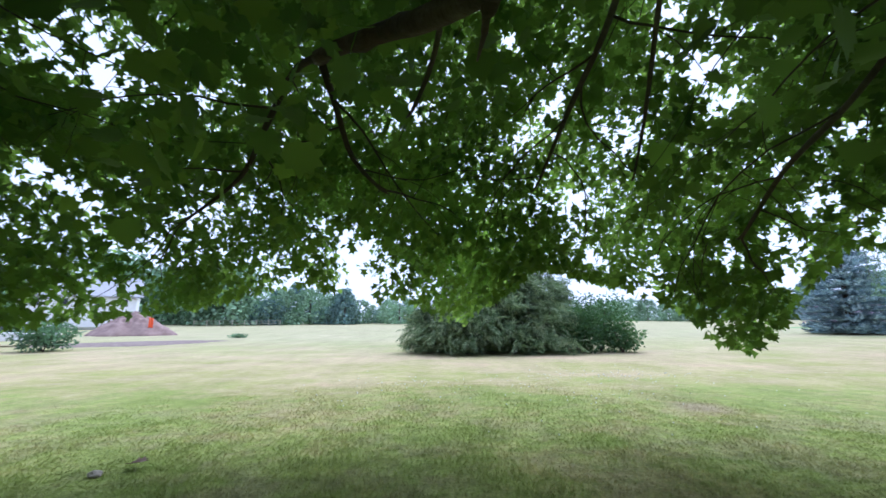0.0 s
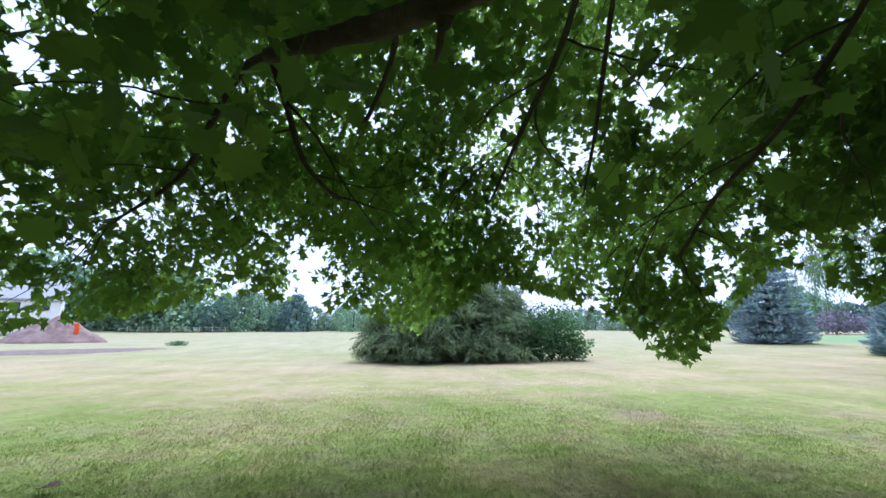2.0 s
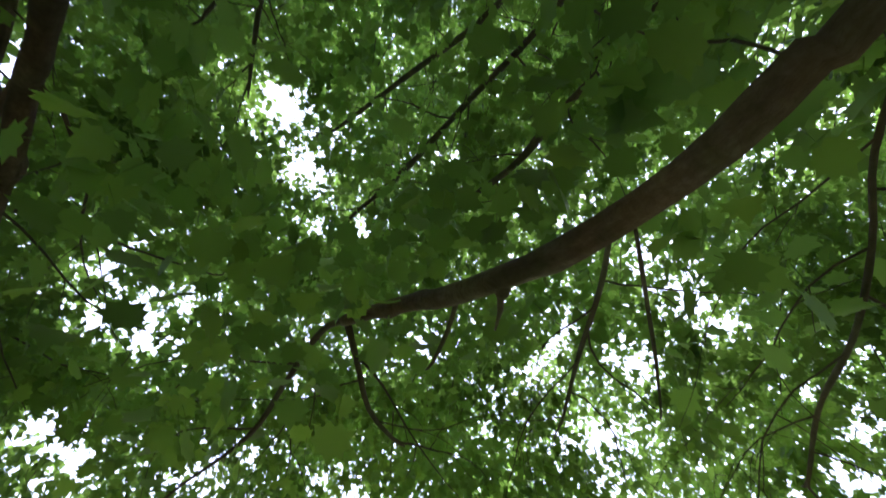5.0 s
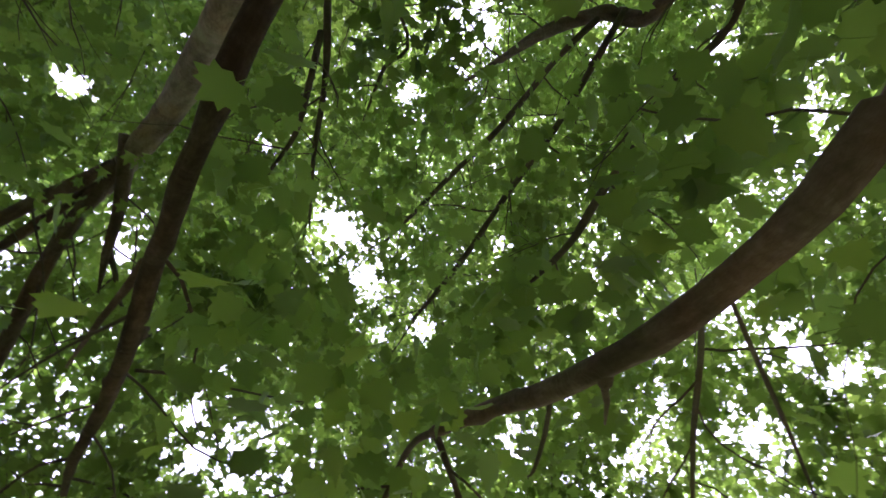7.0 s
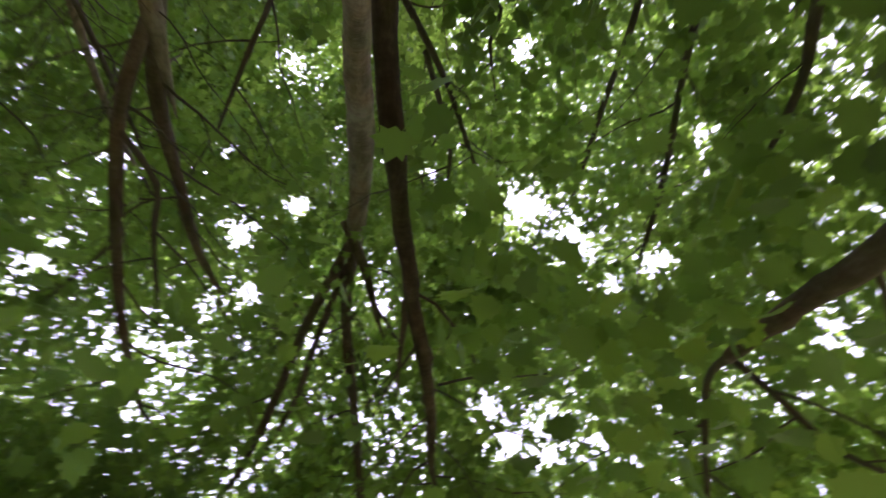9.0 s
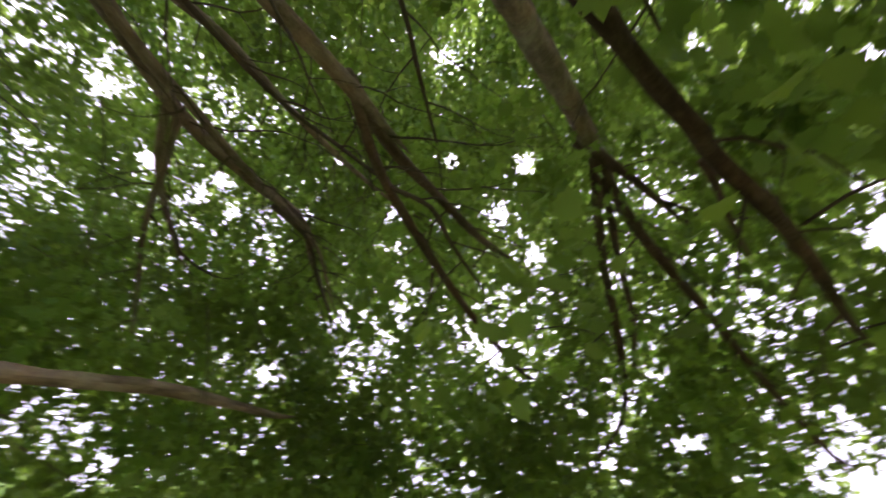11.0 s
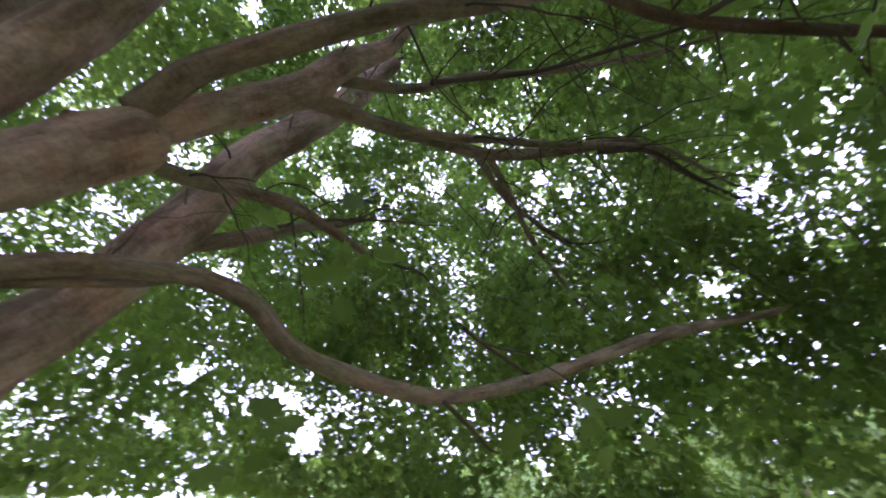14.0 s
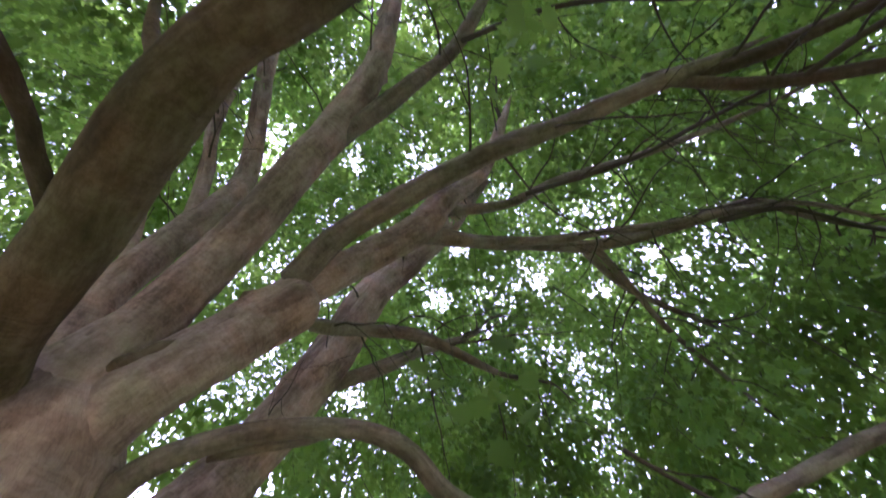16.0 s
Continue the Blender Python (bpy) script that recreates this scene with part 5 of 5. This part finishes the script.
leafy_shrub(8.8, 23.6, 1.9, 3.0, 11, 5200, DARK_SHRUB, "dark glossy broad-leaved shrub beside the evergreen clump")
leafy_shrub(7.3, 22.8, 1.4, 2.3, 12, 3200, DARK_SHRUB, "dark broad-leaved shrub at the foot of the evergreens")
leafy_shrub(9.7, 22.9, 1.1, 1.6, 13, 1700, DARK_SHRUB, "small dark shrub with loose low twigs")
leafy_shrub(-23.5, 24.5, 1.4, 1.9, 14, 2200, LIME, "bushy pale green shrub at the end of the garden bed", 0.16)
leafy_shrub(-20.2, 40.5, 0.8, 0.35, 15, 500, LIME, "low clump of weeds on the mown lawn", 0.12, "weed_clump")


def blue_spruce(x, y, radius, h, seed, tiers=15):
    ob = tagged(thing("blue_spruce", x, y, ground_z(x, y)), "broad blue-grey spruce with dense layered boughs down to the lawn", "tree", "spruces on the lawn")
    rng = np.random.default_rng(seed)
    pos, dirs, size = [], [], []
    for i in range(tiers):
        t = (i + 0.15) / tiers
        rr = radius * min(1.0, 0.84 + 1.3 * t) * (1 - t ** 1.7) ** 0.85
        m = int(20 + 52 * (1 - t))
        for k in range(m):
            a = 2 * math.pi * (k + rng.random()) / m
            reach = rr * rng.uniform(0.84, 1.1)
            lift = rng.normal(0, 0.14)
            # one bough: tufts along it, more of them towards the end
            for share in (0.3, 0.5, 0.64, 0.76, 0.86, 0.95, 1.0):
                q = reach * share
                side = rng.normal(0, 0.16) * share
                pos.append((q * math.cos(a + side * 0.5), q * math.sin(a + side * 0.5), 0.35 + t * h + lift - 0.22 * q * (1 - t) + 0.10 * q * share * share))
                dirs.append((math.cos(a + side * 3), math.sin(a + side * 3), 0.05 + 0.4 * t + rng.normal(0, 0.12)))
                size.append(rng.uniform(0.7, 1.15) * (0.45 + 0.5 * (1 - t)))
    pos, dirs, size = np.array(pos), np.array(dirs), np.array(size)
    ax, ay, az = axes_from(rng, dirs + rng.normal(0, 0.2, dirs.shape), 0.35)
    pos -= ax * size[:, None] * 0.7
    pos[:, 2] = np.maximum(pos[:, 2], 0.3)
    v, t = scatter(tuft_shape(), pos, ax, ay, az, size)
    v[:, 2] = np.maximum(v[:, 2], 0.03)
    tagged(fast_mesh("foliage", v, t, SPRUCE, ob), kind="stuff")
    vv, ff, uu = tube([(0, 0, -0.05, 0.3), (0, 0, h * 0.5, 0.16), (0, 0, h * 1.0, 0.03)], 0.8, 8)
    mesh_object("trunk", vv, ff, TWIG_BARK, ob, uu)
    return ob


blue_spruce(34.4, 35.2, 3.2, 9.6, 31)
blue_spruce(28.9, 20.6, 2.0, 4.6, 32, 9)


def far_tree(x, y, h, r, seed, mat, label, full=2.4, leaves=2000, name="tree"):
    """A crown of leafy billows on a dome (full above 2) or a cone (full near 1), green down to the ground."""
    ob = tagged(thing(name, x, y, ground_z(x, y)), label, "tree", "far woods")
    rng = np.random.default_rng(seed)
    m = 46
    up = (np.arange(m) + 0.5) / m * 0.93
    a = np.arange(m) * 2.39996 + rng.normal(0, 0.3, m)
    wide = (1 - up ** full) ** (1 / max(full * 0.75, 1)) * (0.72 + 0.28 * np.minimum(up * 5, 1)) * rng.uniform(0.72, 1.06, m)
    lobes = np.stack([np.cos(a) * r * wide * 0.8, np.sin(a) * r * wide * 0.8, h * up], 1)
    which = rng.integers(0, m, leaves)
    d = rng.normal(0, 1, (leaves, 3))
    d /= np.linalg.norm(d, axis=1)[:, None]
    swell = r * rng.uniform(0.2, 0.34, m) * (1.05 - 0.5 * up ** 2)
    pos = lobes[which] + d * swell[which][:, None] * (rng.random(leaves) ** 0.25)[:, None] * (1, 1, 0.75)
    pos[:, 2] = np.maximum(pos[:, 2], 0.3)
    # the leaves of a billow lie like scales and hang a little
    z_ = d + rng.normal(0, 0.35, d.shape) + np.array((0, 0, 0.25))
    z_ /= np.linalg.norm(z_, axis=1)[:, None]
    x_ = rng.normal(0, 0.6, d.shape) - np.array((0, 0, 0.6))
    x_ -= z_ * np.sum(z_ * x_, 1)[:, None]
    x_ /= np.linalg.norm(x_, axis=1)[:, None]
    y_ = np.cross(z_, x_)
    diamond = (np.array([(0, 0, 0), (0.5, 0.42, 0.06), (1, 0, -0.1), (0.5, -0.42, 0.06)]), np.array([(0, 1, 2), (0, 2, 3)]))
    v, t = scatter(diamond, pos, x_, y_, z_, rng.uniform(0.5, 1.0, leaves) * (0.35 + 0.05 * h))
    v[:, 2] = np.maximum(v[:, 2], 0.05)
    tagged(fast_mesh("crown", v, t, mat, ob), kind="stuff")
    vv, ff, uu = tube([(0, 0, -0.1, 0.28), (0.1, 0, h * 0.35, 0.2), (0.2, 0.1, h * 0.75, 0.06)], 1.0, 7)
    mesh_object("trunk", vv, ff, TWIG_BARK, ob, uu)
    return ob


def make_woods():
    rng = np.random.default_rng(51)
    kinds = [far_tree(-60, 105, 11, 6.8, 61, HAZED_WOODS, "far broad-leaved tree at the edge of the field"),
             far_tree(-46, 112, 10, 5.2, 62, HAZED_WOODS_BLUE, "far blue-green tree at the edge of the field", 1.5),
             far_tree(-30, 116, 8, 6.8, 63, HAZED_WOODS, "far bushy tree at the edge of the field", 3.0),
             far_tree(-12, 120, 6, 5.6, 64, HAZED_WOODS_BLUE, "low far tree in the hedge line")]
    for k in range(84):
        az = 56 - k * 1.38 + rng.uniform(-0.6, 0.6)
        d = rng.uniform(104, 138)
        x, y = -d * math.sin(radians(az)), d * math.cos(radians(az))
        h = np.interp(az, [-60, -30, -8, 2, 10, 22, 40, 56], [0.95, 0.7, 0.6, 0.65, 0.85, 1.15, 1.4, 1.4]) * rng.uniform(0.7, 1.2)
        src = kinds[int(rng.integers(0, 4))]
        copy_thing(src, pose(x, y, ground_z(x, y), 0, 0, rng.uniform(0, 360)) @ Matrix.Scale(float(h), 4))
    # the hedges and trees behind the maple
    near_kinds = [far_tree(-26, 8, 8.5, 4.4, 65, GARDEN, "leafy green tree beside the garden"), far_tree(-30, -4, 7.0, 4.6, 66, GARDEN, "broad green bushy tree beside the garden")]
    for k in range(40):
        az = 64 + k * 4.6 + rng.uniform(-1.5, 1.5)
        if 186 < az < 204:
            continue
        d = rng.uniform(24, 40)
        x, y = -d * math.sin(radians(az)), d * math.cos(radians(az))
        src = near_kinds[int(rng.integers(0, 2))]
        copy_thing(src, pose(x, y, ground_z(x, y), 0, 0, rng.uniform(0, 360)) @ Matrix.Scale(float(rng.uniform(0.55, 0.95)), 4))


make_woods()


def drooping_tree(x, y, h, r, seed):
    ob = tagged(thing("weeping_tree", x, y, ground_z(x, y)), "tree with pale hanging shoots of narrow leaves", "tree")
    rng = np.random.default_rng(seed)
    n = 260
    a = rng.uniform(0, 2 * math.pi, n)
    q = r * rng.random(n) ** 0.5
    top = h * (1 - 0.3 * (q / r) ** 2) * rng.uniform(0.85, 1, n)
    length = rng.uniform(0.8, 2.3, n)
    per = 34
    t = rng.random((n, per))
    pos = np.stack([np.repeat(q * np.cos(a), per), np.repeat(q * np.sin(a), per), (top[:, None] - length[:, None] * t).ravel()], 1)
    pos += rng.normal(0, 0.10, pos.shape)
    d = rng.normal(0, 0.45, pos.shape) + (0, 0, -1)
    ax, ay, az = axes_from(rng, d, 1.0)
    leaf = (np.array([(0, 0, 0), (0.4, 0.13, 0.02), (1, 0, -0.05), (0.4, -0.13, 0.02)]), np.array([(0, 1, 2), (0, 2, 3)]))
    v, tr = scatter(leaf, pos, ax, ay, az, rng.uniform(0.12, 0.26, len(pos)))
    tagged(fast_mesh("foliage", v, tr, LIME, ob), kind="stuff")
    s = np.stack([q * np.cos(a), q * np.sin(a), top], 1)
    e = s - np.stack([np.zeros(n), np.zeros(n), length], 1)
    v, tr = twig_mesh(s, e, np.full(n, 0.012), rng.uniform(0, 0.05, n), 3, 2)
    tagged(fast_mesh("twig_spray", v, tr, TWIG_BARK, ob), kind="stuff")
    vv, ff, uu = tube([(0, 0, -0.05, 0.3), (0.1, 0.05, h * 0.4, 0.22), (0.0, 0.2, h * 0.8, 0.1)], 0.5, 10)
    mesh_object("trunk", vv, ff, BARK, ob, uu)
    for k in range(7):
        b = 2 * math.pi * k / 7
        vv, ff, uu = tube([(0.1, 0.05, h * 0.4, 0.12), (r * 0.4 * math.cos(b), r * 0.4 * math.sin(b), h * 0.8, 0.07), (r * 0.85 * math.cos(b), r * 0.85 * math.sin(b), h * 0.72, 0.02)], 0.4, 6)
        mesh_object("limb", vv, ff, BARK, ob, uu)


drooping_tree(21.6, 14.6, 7.2, 4.6, 71)


# ---- earth heap, garden bed, marker, house, fence, car ----
def earth_heap(x, y, r, h):
    z0 = ground_z(x, y)
    n, m = 44, 90
    verts, faces = [], []
    for i in range(n + 1):
        q = i / n
        for k in range(m):
            a = 2 * math.pi * k / m
            rr = r * q * (1 + 0.12 * math.sin(3 * a + 1) + 0.06 * math.sin(7 * a))
            px, py = rr * math.cos(a), rr * 0.7 * math.sin(a)
            pz = h * max(0, 1 - q ** 1.35) * (1 + 0.2 * noise.noise(Vector((px * 0.4, py * 0.4, 3))))
            pz += 0.4 * noise.noise(Vector((px * 2.6, py * 2.6, 5))) * min(1, 3 * q) * (1.05 - q) + 0.22 * noise.noise(Vector((px * 1.3, py * 1.3, 0))) * (1 - q) + (-0.15 if i == n else 0)
            verts.append((px, py, pz))
    for i in range(n):
        for k in range(m):
            k2 = (k + 1) % m
            faces.append((i * m + k, (i + 1) * m + k, (i + 1) * m + k2, i * m + k2))
    ob = mesh_object("earth_mound", verts, faces, EARTH)
    ob.location = (x, y, z0)
    tagged(ob, "large heap of reddish-brown dug earth on the lawn", "earth heap")


earth_heap(-34.4, 45.2, 4.2, 2.5)


def marker(x, y, z):
    ob = tagged(thing("marker_flag", x, y, z), "bright orange cloth marker on a stake in the earth heap", "marker")
    vv, ff, uu = tube([(0, 0, -0.5, 0.03), (0, 0, 1.2, 0.025)], 0.4, 6, 0.0)
    mesh_object("stake", vv, ff, FENCE, ob, uu)
    verts, faces = [], []
    for i in range(7):
        for k in range(9):
            verts.append((-0.2 + 0.4 * i / 6, -0.06 + 0.04 * math.sin(i * 1.7 + k * 0.5), 0.1 + 1.05 * k / 8 + 0.03 * math.sin(i)))
    for i in range(6):
        for k in range(8):
            faces.append((i * 9 + k, (i + 1) * 9 + k, (i + 1) * 9 + k + 1, i * 9 + k + 1))
    cloth = mesh_object("cloth", verts, faces, ORANGE, ob)
    sol = cloth.modifiers.new("thickness", "SOLIDIFY")
    sol.thickness = 0.02
    ob.rotation_euler = (0, 0, radians(40))


marker(-31.6, 44.3, ground_z(-31.6, 44.3) + 0.75)


def flat_patch(name, cx, cy, rx, ry, turn, lift, mat, label):
    verts, faces = [], []
    m, n = 40, 8
    for i in range(n + 1):
        for k in range(m):
            a = 2 * math.pi * k / m
            q = i / n * (1 + (0.12 * math.sin(3 * a) + 0.08 * math.sin(8 * a + 1)) * (i / n))
            px, py = q * rx * math.cos(a), q * ry * math.sin(a)
            qx = px * math.cos(turn) - py * math.sin(turn)
            qy = px * math.sin(turn) + py * math.cos(turn)
            verts.append((qx, qy, ground_z(cx + qx, cy + qy) - ground_z(cx, cy) + lift * (1 - (i / n) ** 3) - (0.04 if i == n else 0) + 0.02 * noise.noise(Vector((qx, qy, 0)))))
    for i in range(n):
        for k in range(m):
            k2 = (k + 1) % m
            faces.append((i * m + k, (i + 1) * m + k, (i + 1) * m + k2, i * m + k2))
    ob = mesh_object(name, verts, faces, mat)
    ob.location = (cx, cy, ground_z(cx, cy))
    tagged(ob, label, name.replace("_", " "), kind="structure")
    return ob


flat_patch("garden_bed", -23.5, 31.5, 6.5, 3.0, radians(38), 0.12, BED, "long bed of bare reddish garden soil")
flat_patch("green_strip", 50.4, 39.4, 15.0, 12.0, radians(-52), 0.12, STRIP, "fresh green strip of grass beyond the dry lawn")
for k, (sx, sy, sr, sh) in enumerate(((57.5, 55.6, 2.4, 3.0), (60.8, 52.0, 2.6, 3.3), (63.5, 48.7, 2.3, 2.8), (66.3, 44.8, 2.6, 3.2), (68.6, 41.2, 2.4, 2.9), (54.2, 58.9, 2.2, 2.7))):
    leafy_shrub(sx, sy, sr, sh, 140 + k, 900, LILAC, "hazy lilac-grey shrub at the far edge of the grass", 0.34)


def box(verts_list, x0, y0, z0, x1, y1, z1):
    bm = bmesh.new()
    bmesh.ops.create_cube(bm, size=1)
    for v in bm.verts:
        v.co = ((x0 + x1) / 2 + v.co.x * (x1 - x0), (y0 + y1) / 2 + v.co.y * (y1 - y0), (z0 + z1) / 2 + v.co.z * (z1 - z0))
    bmesh.ops.bevel(bm, geom=bm.edges[:], offset=min(x1 - x0, y1 - y0, z1 - z0) * 0.08, segments=1, affect="EDGES")
    return bm


def part(name, bm, mat, parent, label=""):
    me = bpy.data.meshes.new(name)
    bm.to_mesh(me)
    bm.free()
    me.materials.append(mat)
    ob = new(name, me)
    ob.parent = parent
    if label:
        tagged(ob, label)
    return ob


def house(x, y, turn):
    ob = tagged(thing("house", x, y, ground_z(x, y) - 0.05), "white boarded house with a grey gable roof", "house")
    ob.rotation_euler = (0, 0, turn)
    part("wall", box(None, -7, -4, 0, 7, 4, 5.2), WHITE, ob)
    bm = bmesh.new()
    pts = [(-7.4, -4.5, 5.1), (7.4, -4.5, 5.1), (7.4, 0, 8.4), (-7.4, 0, 8.4), (-7.4, 4.5, 5.1), (7.4, 4.5, 5.1)]
    vs = [bm.verts.new(p) for p in pts]
    low = [bm.verts.new((p[0], p[1], p[2] - 0.2)) for p in pts]
    for a, b, c, d in ((0, 1, 2, 3), (3, 2, 5, 4)):
        bm.faces.new((vs[a], vs[b], vs[c], vs[d]))
        bm.faces.new((low[d], low[c], low[b], low[a]))
    for a, b in ((0, 1), (1, 2), (2, 5), (5, 4), (4, 3), (3, 0)):
        bm.faces.new((vs[a], low[a], low[b], vs[b]))
    part("roof", bm, ROOF, ob)
    bm = bmesh.new()
    for sx in (-6.95, 6.95):
        bm.faces.new([bm.verts.new(p) for p in ((sx, -4, 5.1), (sx, 4, 5.1), (sx, 0, 8.15))])
    part("gable", bm, WHITE, ob)
    for k, wx in enumerate((-5, -2, 2, 5)):
        for wz in (1.2, 3.4):
            w = part("window", box(None, wx - 0.55, -4.06, wz, wx + 0.55, -3.98, wz + 1.3), WHITE, ob)
            part("pane", box(None, wx - 0.45, -4.09, wz + 0.1, wx + 0.45, -4.05, wz + 1.2), GLASS_DARK, w)
    part("chimney", box(None, 2.0, -0.5, 7.6, 2.9, 0.4, 9.4), ROOF, ob)


house(-57.0, 64.0, radians(41))


def car(x, y, turn):
    ob = tagged(thing("car", x, y, ground_z(x, y)), "white parked car behind the pale green shrub", "car")
    ob.rotation_euler = (0, 0, turn)
    part("body", box(None, -2.2, -0.88, 0.35, 2.2, 0.88, 0.95), WHITE, ob)
    bm = box(None, -1.3, -0.8, 0.93, 1.0, 0.8, 1.5)
    for v in bm.verts:
        if v.co.z > 1.2:
            v.co.x *= 0.75
            v.co.y *= 0.85
    part("cabin", bm, GLASS_DARK, ob)
    part("roof", box(None, -0.98, -0.68, 1.48, 0.75, 0.68, 1.54), WHITE, ob)
    for wx in (-1.35, 1.35):
        for wy in (-0.86, 0.86):
            bm = bmesh.new()
            bmesh.ops.create_cone(bm, cap_ends=True, segments=20, radius1=0.33, radius2=0.33, depth=0.22)
            bmesh.ops.rotate(bm, cent=(0, 0, 0), matrix=Matrix.Rotation(radians(90), 3, "X"), verts=bm.verts)
            bmesh.ops.translate(bm, vec=(wx, wy, 0.33), verts=bm.verts)
            part("wheel", bm, GLASS_DARK, ob)


car(-29.6, 28.6, radians(60))


def fence():
    ob = tagged(thing("fence", -46, 86, ground_z(-46, 86)), "weathered wooden post-and-rail fence before the woods", "fence")
    z0 = ground_z(-46, 86)
    for k in range(8):
        px, py = -6 + k * 2.2, -1 + k * 0.9
        part("post", box(None, px - 0.06, py - 0.06, -0.3, px + 0.06, py + 0.06, 1.3), FENCE, ob)
    for k in range(7):
        px, py = -6 + k * 2.2, -1 + k * 0.9
        for z in (0.55, 1.1):
            v, f, u = tube([(px, py, z, 0.035), (px + 2.2, py + 0.9, z, 0.035)], 1.0, 6)
            mesh_object("rail", v, f, FENCE, ob, u)


fence()

# ---- grass ----
CLOVER = plain_material("white_clover", (0.6, 0.6, 0.55), (0.75, 0.75, 0.7), 20)
STONE = plain_material("grey_stone", (0.22, 0.19, 0.15), (0.40, 0.35, 0.29), 14)
DEAD = plain_material("dead_brown_leaf", (0.07, 0.042, 0.025), (0.17, 0.11, 0.065), 12)


def grass_blades():
    rng = np.random.default_rng(91)
    n1, n2 = 150000, 40000
    r = np.concatenate([2.3 + 10.5 * rng.random(n1) ** 1.1, 9.0 * np.sqrt(rng.random(n2))])
    a = np.concatenate([np.radians(rng.uniform(-64, 60, n1)), rng.uniform(0, 2 * math.pi, n2)])
    n = n1 + n2
    x, y = -r * np.sin(a), r * np.cos(a)
    h = rng.uniform(0.02, 0.058, n) * (0.7 + 0.6 * np.sin(x * 1.7 + np.sin(y * 1.3)) ** 2) * np.interp(r, [3, 7, 12.5], [1, 0.75, 0.15])
    # gather the blades into tufts
    x = x + (np.round(x * 11 + np.sin(y * 9)) / 11 - x) * 0.55 + rng.normal(0, 0.012, n)
    y = y + (np.round(y * 11 + np.sin(x * 7)) / 11 - y) * 0.55 + rng.normal(0, 0.012, n)
    b = rng.uniform(0, 2 * math.pi, n)
    w = rng.uniform(0.003, 0.007, n) * (1 + r / 9)
    lean = rng.normal(0, 0.03, (n, 2))
    zg = np.array([0.05 * noise.noise(Vector((p * 0.15, q * 0.15, 0))) for p, q in zip(x, y)])
    v = np.empty((n, 3, 3))
    v[:, 0] = np.stack([x - w * np.cos(b), y - w * np.sin(b), zg - 0.01], 1)
    v[:, 1] = np.stack([x + w * np.cos(b), y + w * np.sin(b), zg - 0.01], 1)
    v[:, 2] = np.stack([x + lean[:, 0], y + lean[:, 1], zg + h], 1)
    ob = fast_mesh("grass", v.reshape(-1, 3), np.arange(n * 3).reshape(-1, 3), BLADE)
    tagged(ob, "short mown grass blades of the lawn", "grass", kind="stuff")


grass_blades()


def clover_flowers():
    rng = np.random.default_rng(92)
    spots = [(5.5, 12.8, 1.8, 1.0, 130), (1.2, 11.5, 1.8, 1.2, 60), (3.2, 9.0, 2.2, 1.6, 50), (-1.5, 10.5, 1.5, 1.0, 30)]
    pos = np.vstack([np.stack([cx + rng.normal(0, sx, k), cy + rng.normal(0, sy, k), rng.uniform(0.05, 0.08, k)], 1) for cx, cy, sx, sy, k in spots])
    oct_v = np.array([(1, 0, 0), (-1, 0, 0), (0, 1, 0), (0, -1, 0), (0, 0, 1), (0, 0, -1)], float)
    oct_t = np.array([(0, 2, 4), (2, 1, 4), (1, 3, 4), (3, 0, 4), (2, 0, 5), (1, 2, 5), (3, 1, 5), (0, 3, 5)])
    n = len(pos)
    one = np.tile(np.eye(3), (n, 1, 1))
    v, t = scatter((oct_v, oct_t), pos, one[:, 0], one[:, 1], one[:, 2], rng.uniform(0.010, 0.017, n))
    tagged(fast_mesh("clover_flowers", v, t, CLOVER), "small white clover heads scattered in the lawn", "flowers", kind="stuff")


clover_flowers()


def ground_bits():
    bm = bmesh.new()
    bmesh.ops.create_icosphere(bm, subdivisions=3, radius=0.062)
    for v in bm.verts:
        v.co *= 1 + 0.5 * noise.noise(v.co * 16)
        v.co.z *= 0.6
    me = bpy.data.meshes.new("stone")
    bm.to_mesh(me)
    bm.free()
    me.materials.append(STONE)
    ob = new("stone", me)
    ob.location = (-3.7, 5.0, 0.03)
    tagged(ob, "flat grey stone lying in the grass", "stone")
    me = bpy.data.meshes.new("fallen_leaf")
    v, t = leaf_shape()
    v = v.copy()
    v[:, 2] += 0.35 * v[:, 1] ** 2 + 0.2 * v[:, 0] ** 2
    me.from_pydata([tuple(p * 0.2) for p in v], [], [tuple(int(i) for i in q) for q in t])
    me.materials.append(DEAD)
    ob = new("fallen_leaf", me)
    ob.location = (-3.5, 5.25, 0.06)
    ob.modifiers.new("thickness", "SOLIDIFY").thickness = 0.004
    tagged(ob, "curled dead brown leaf lying on the grass", "leaf")


ground_bits()
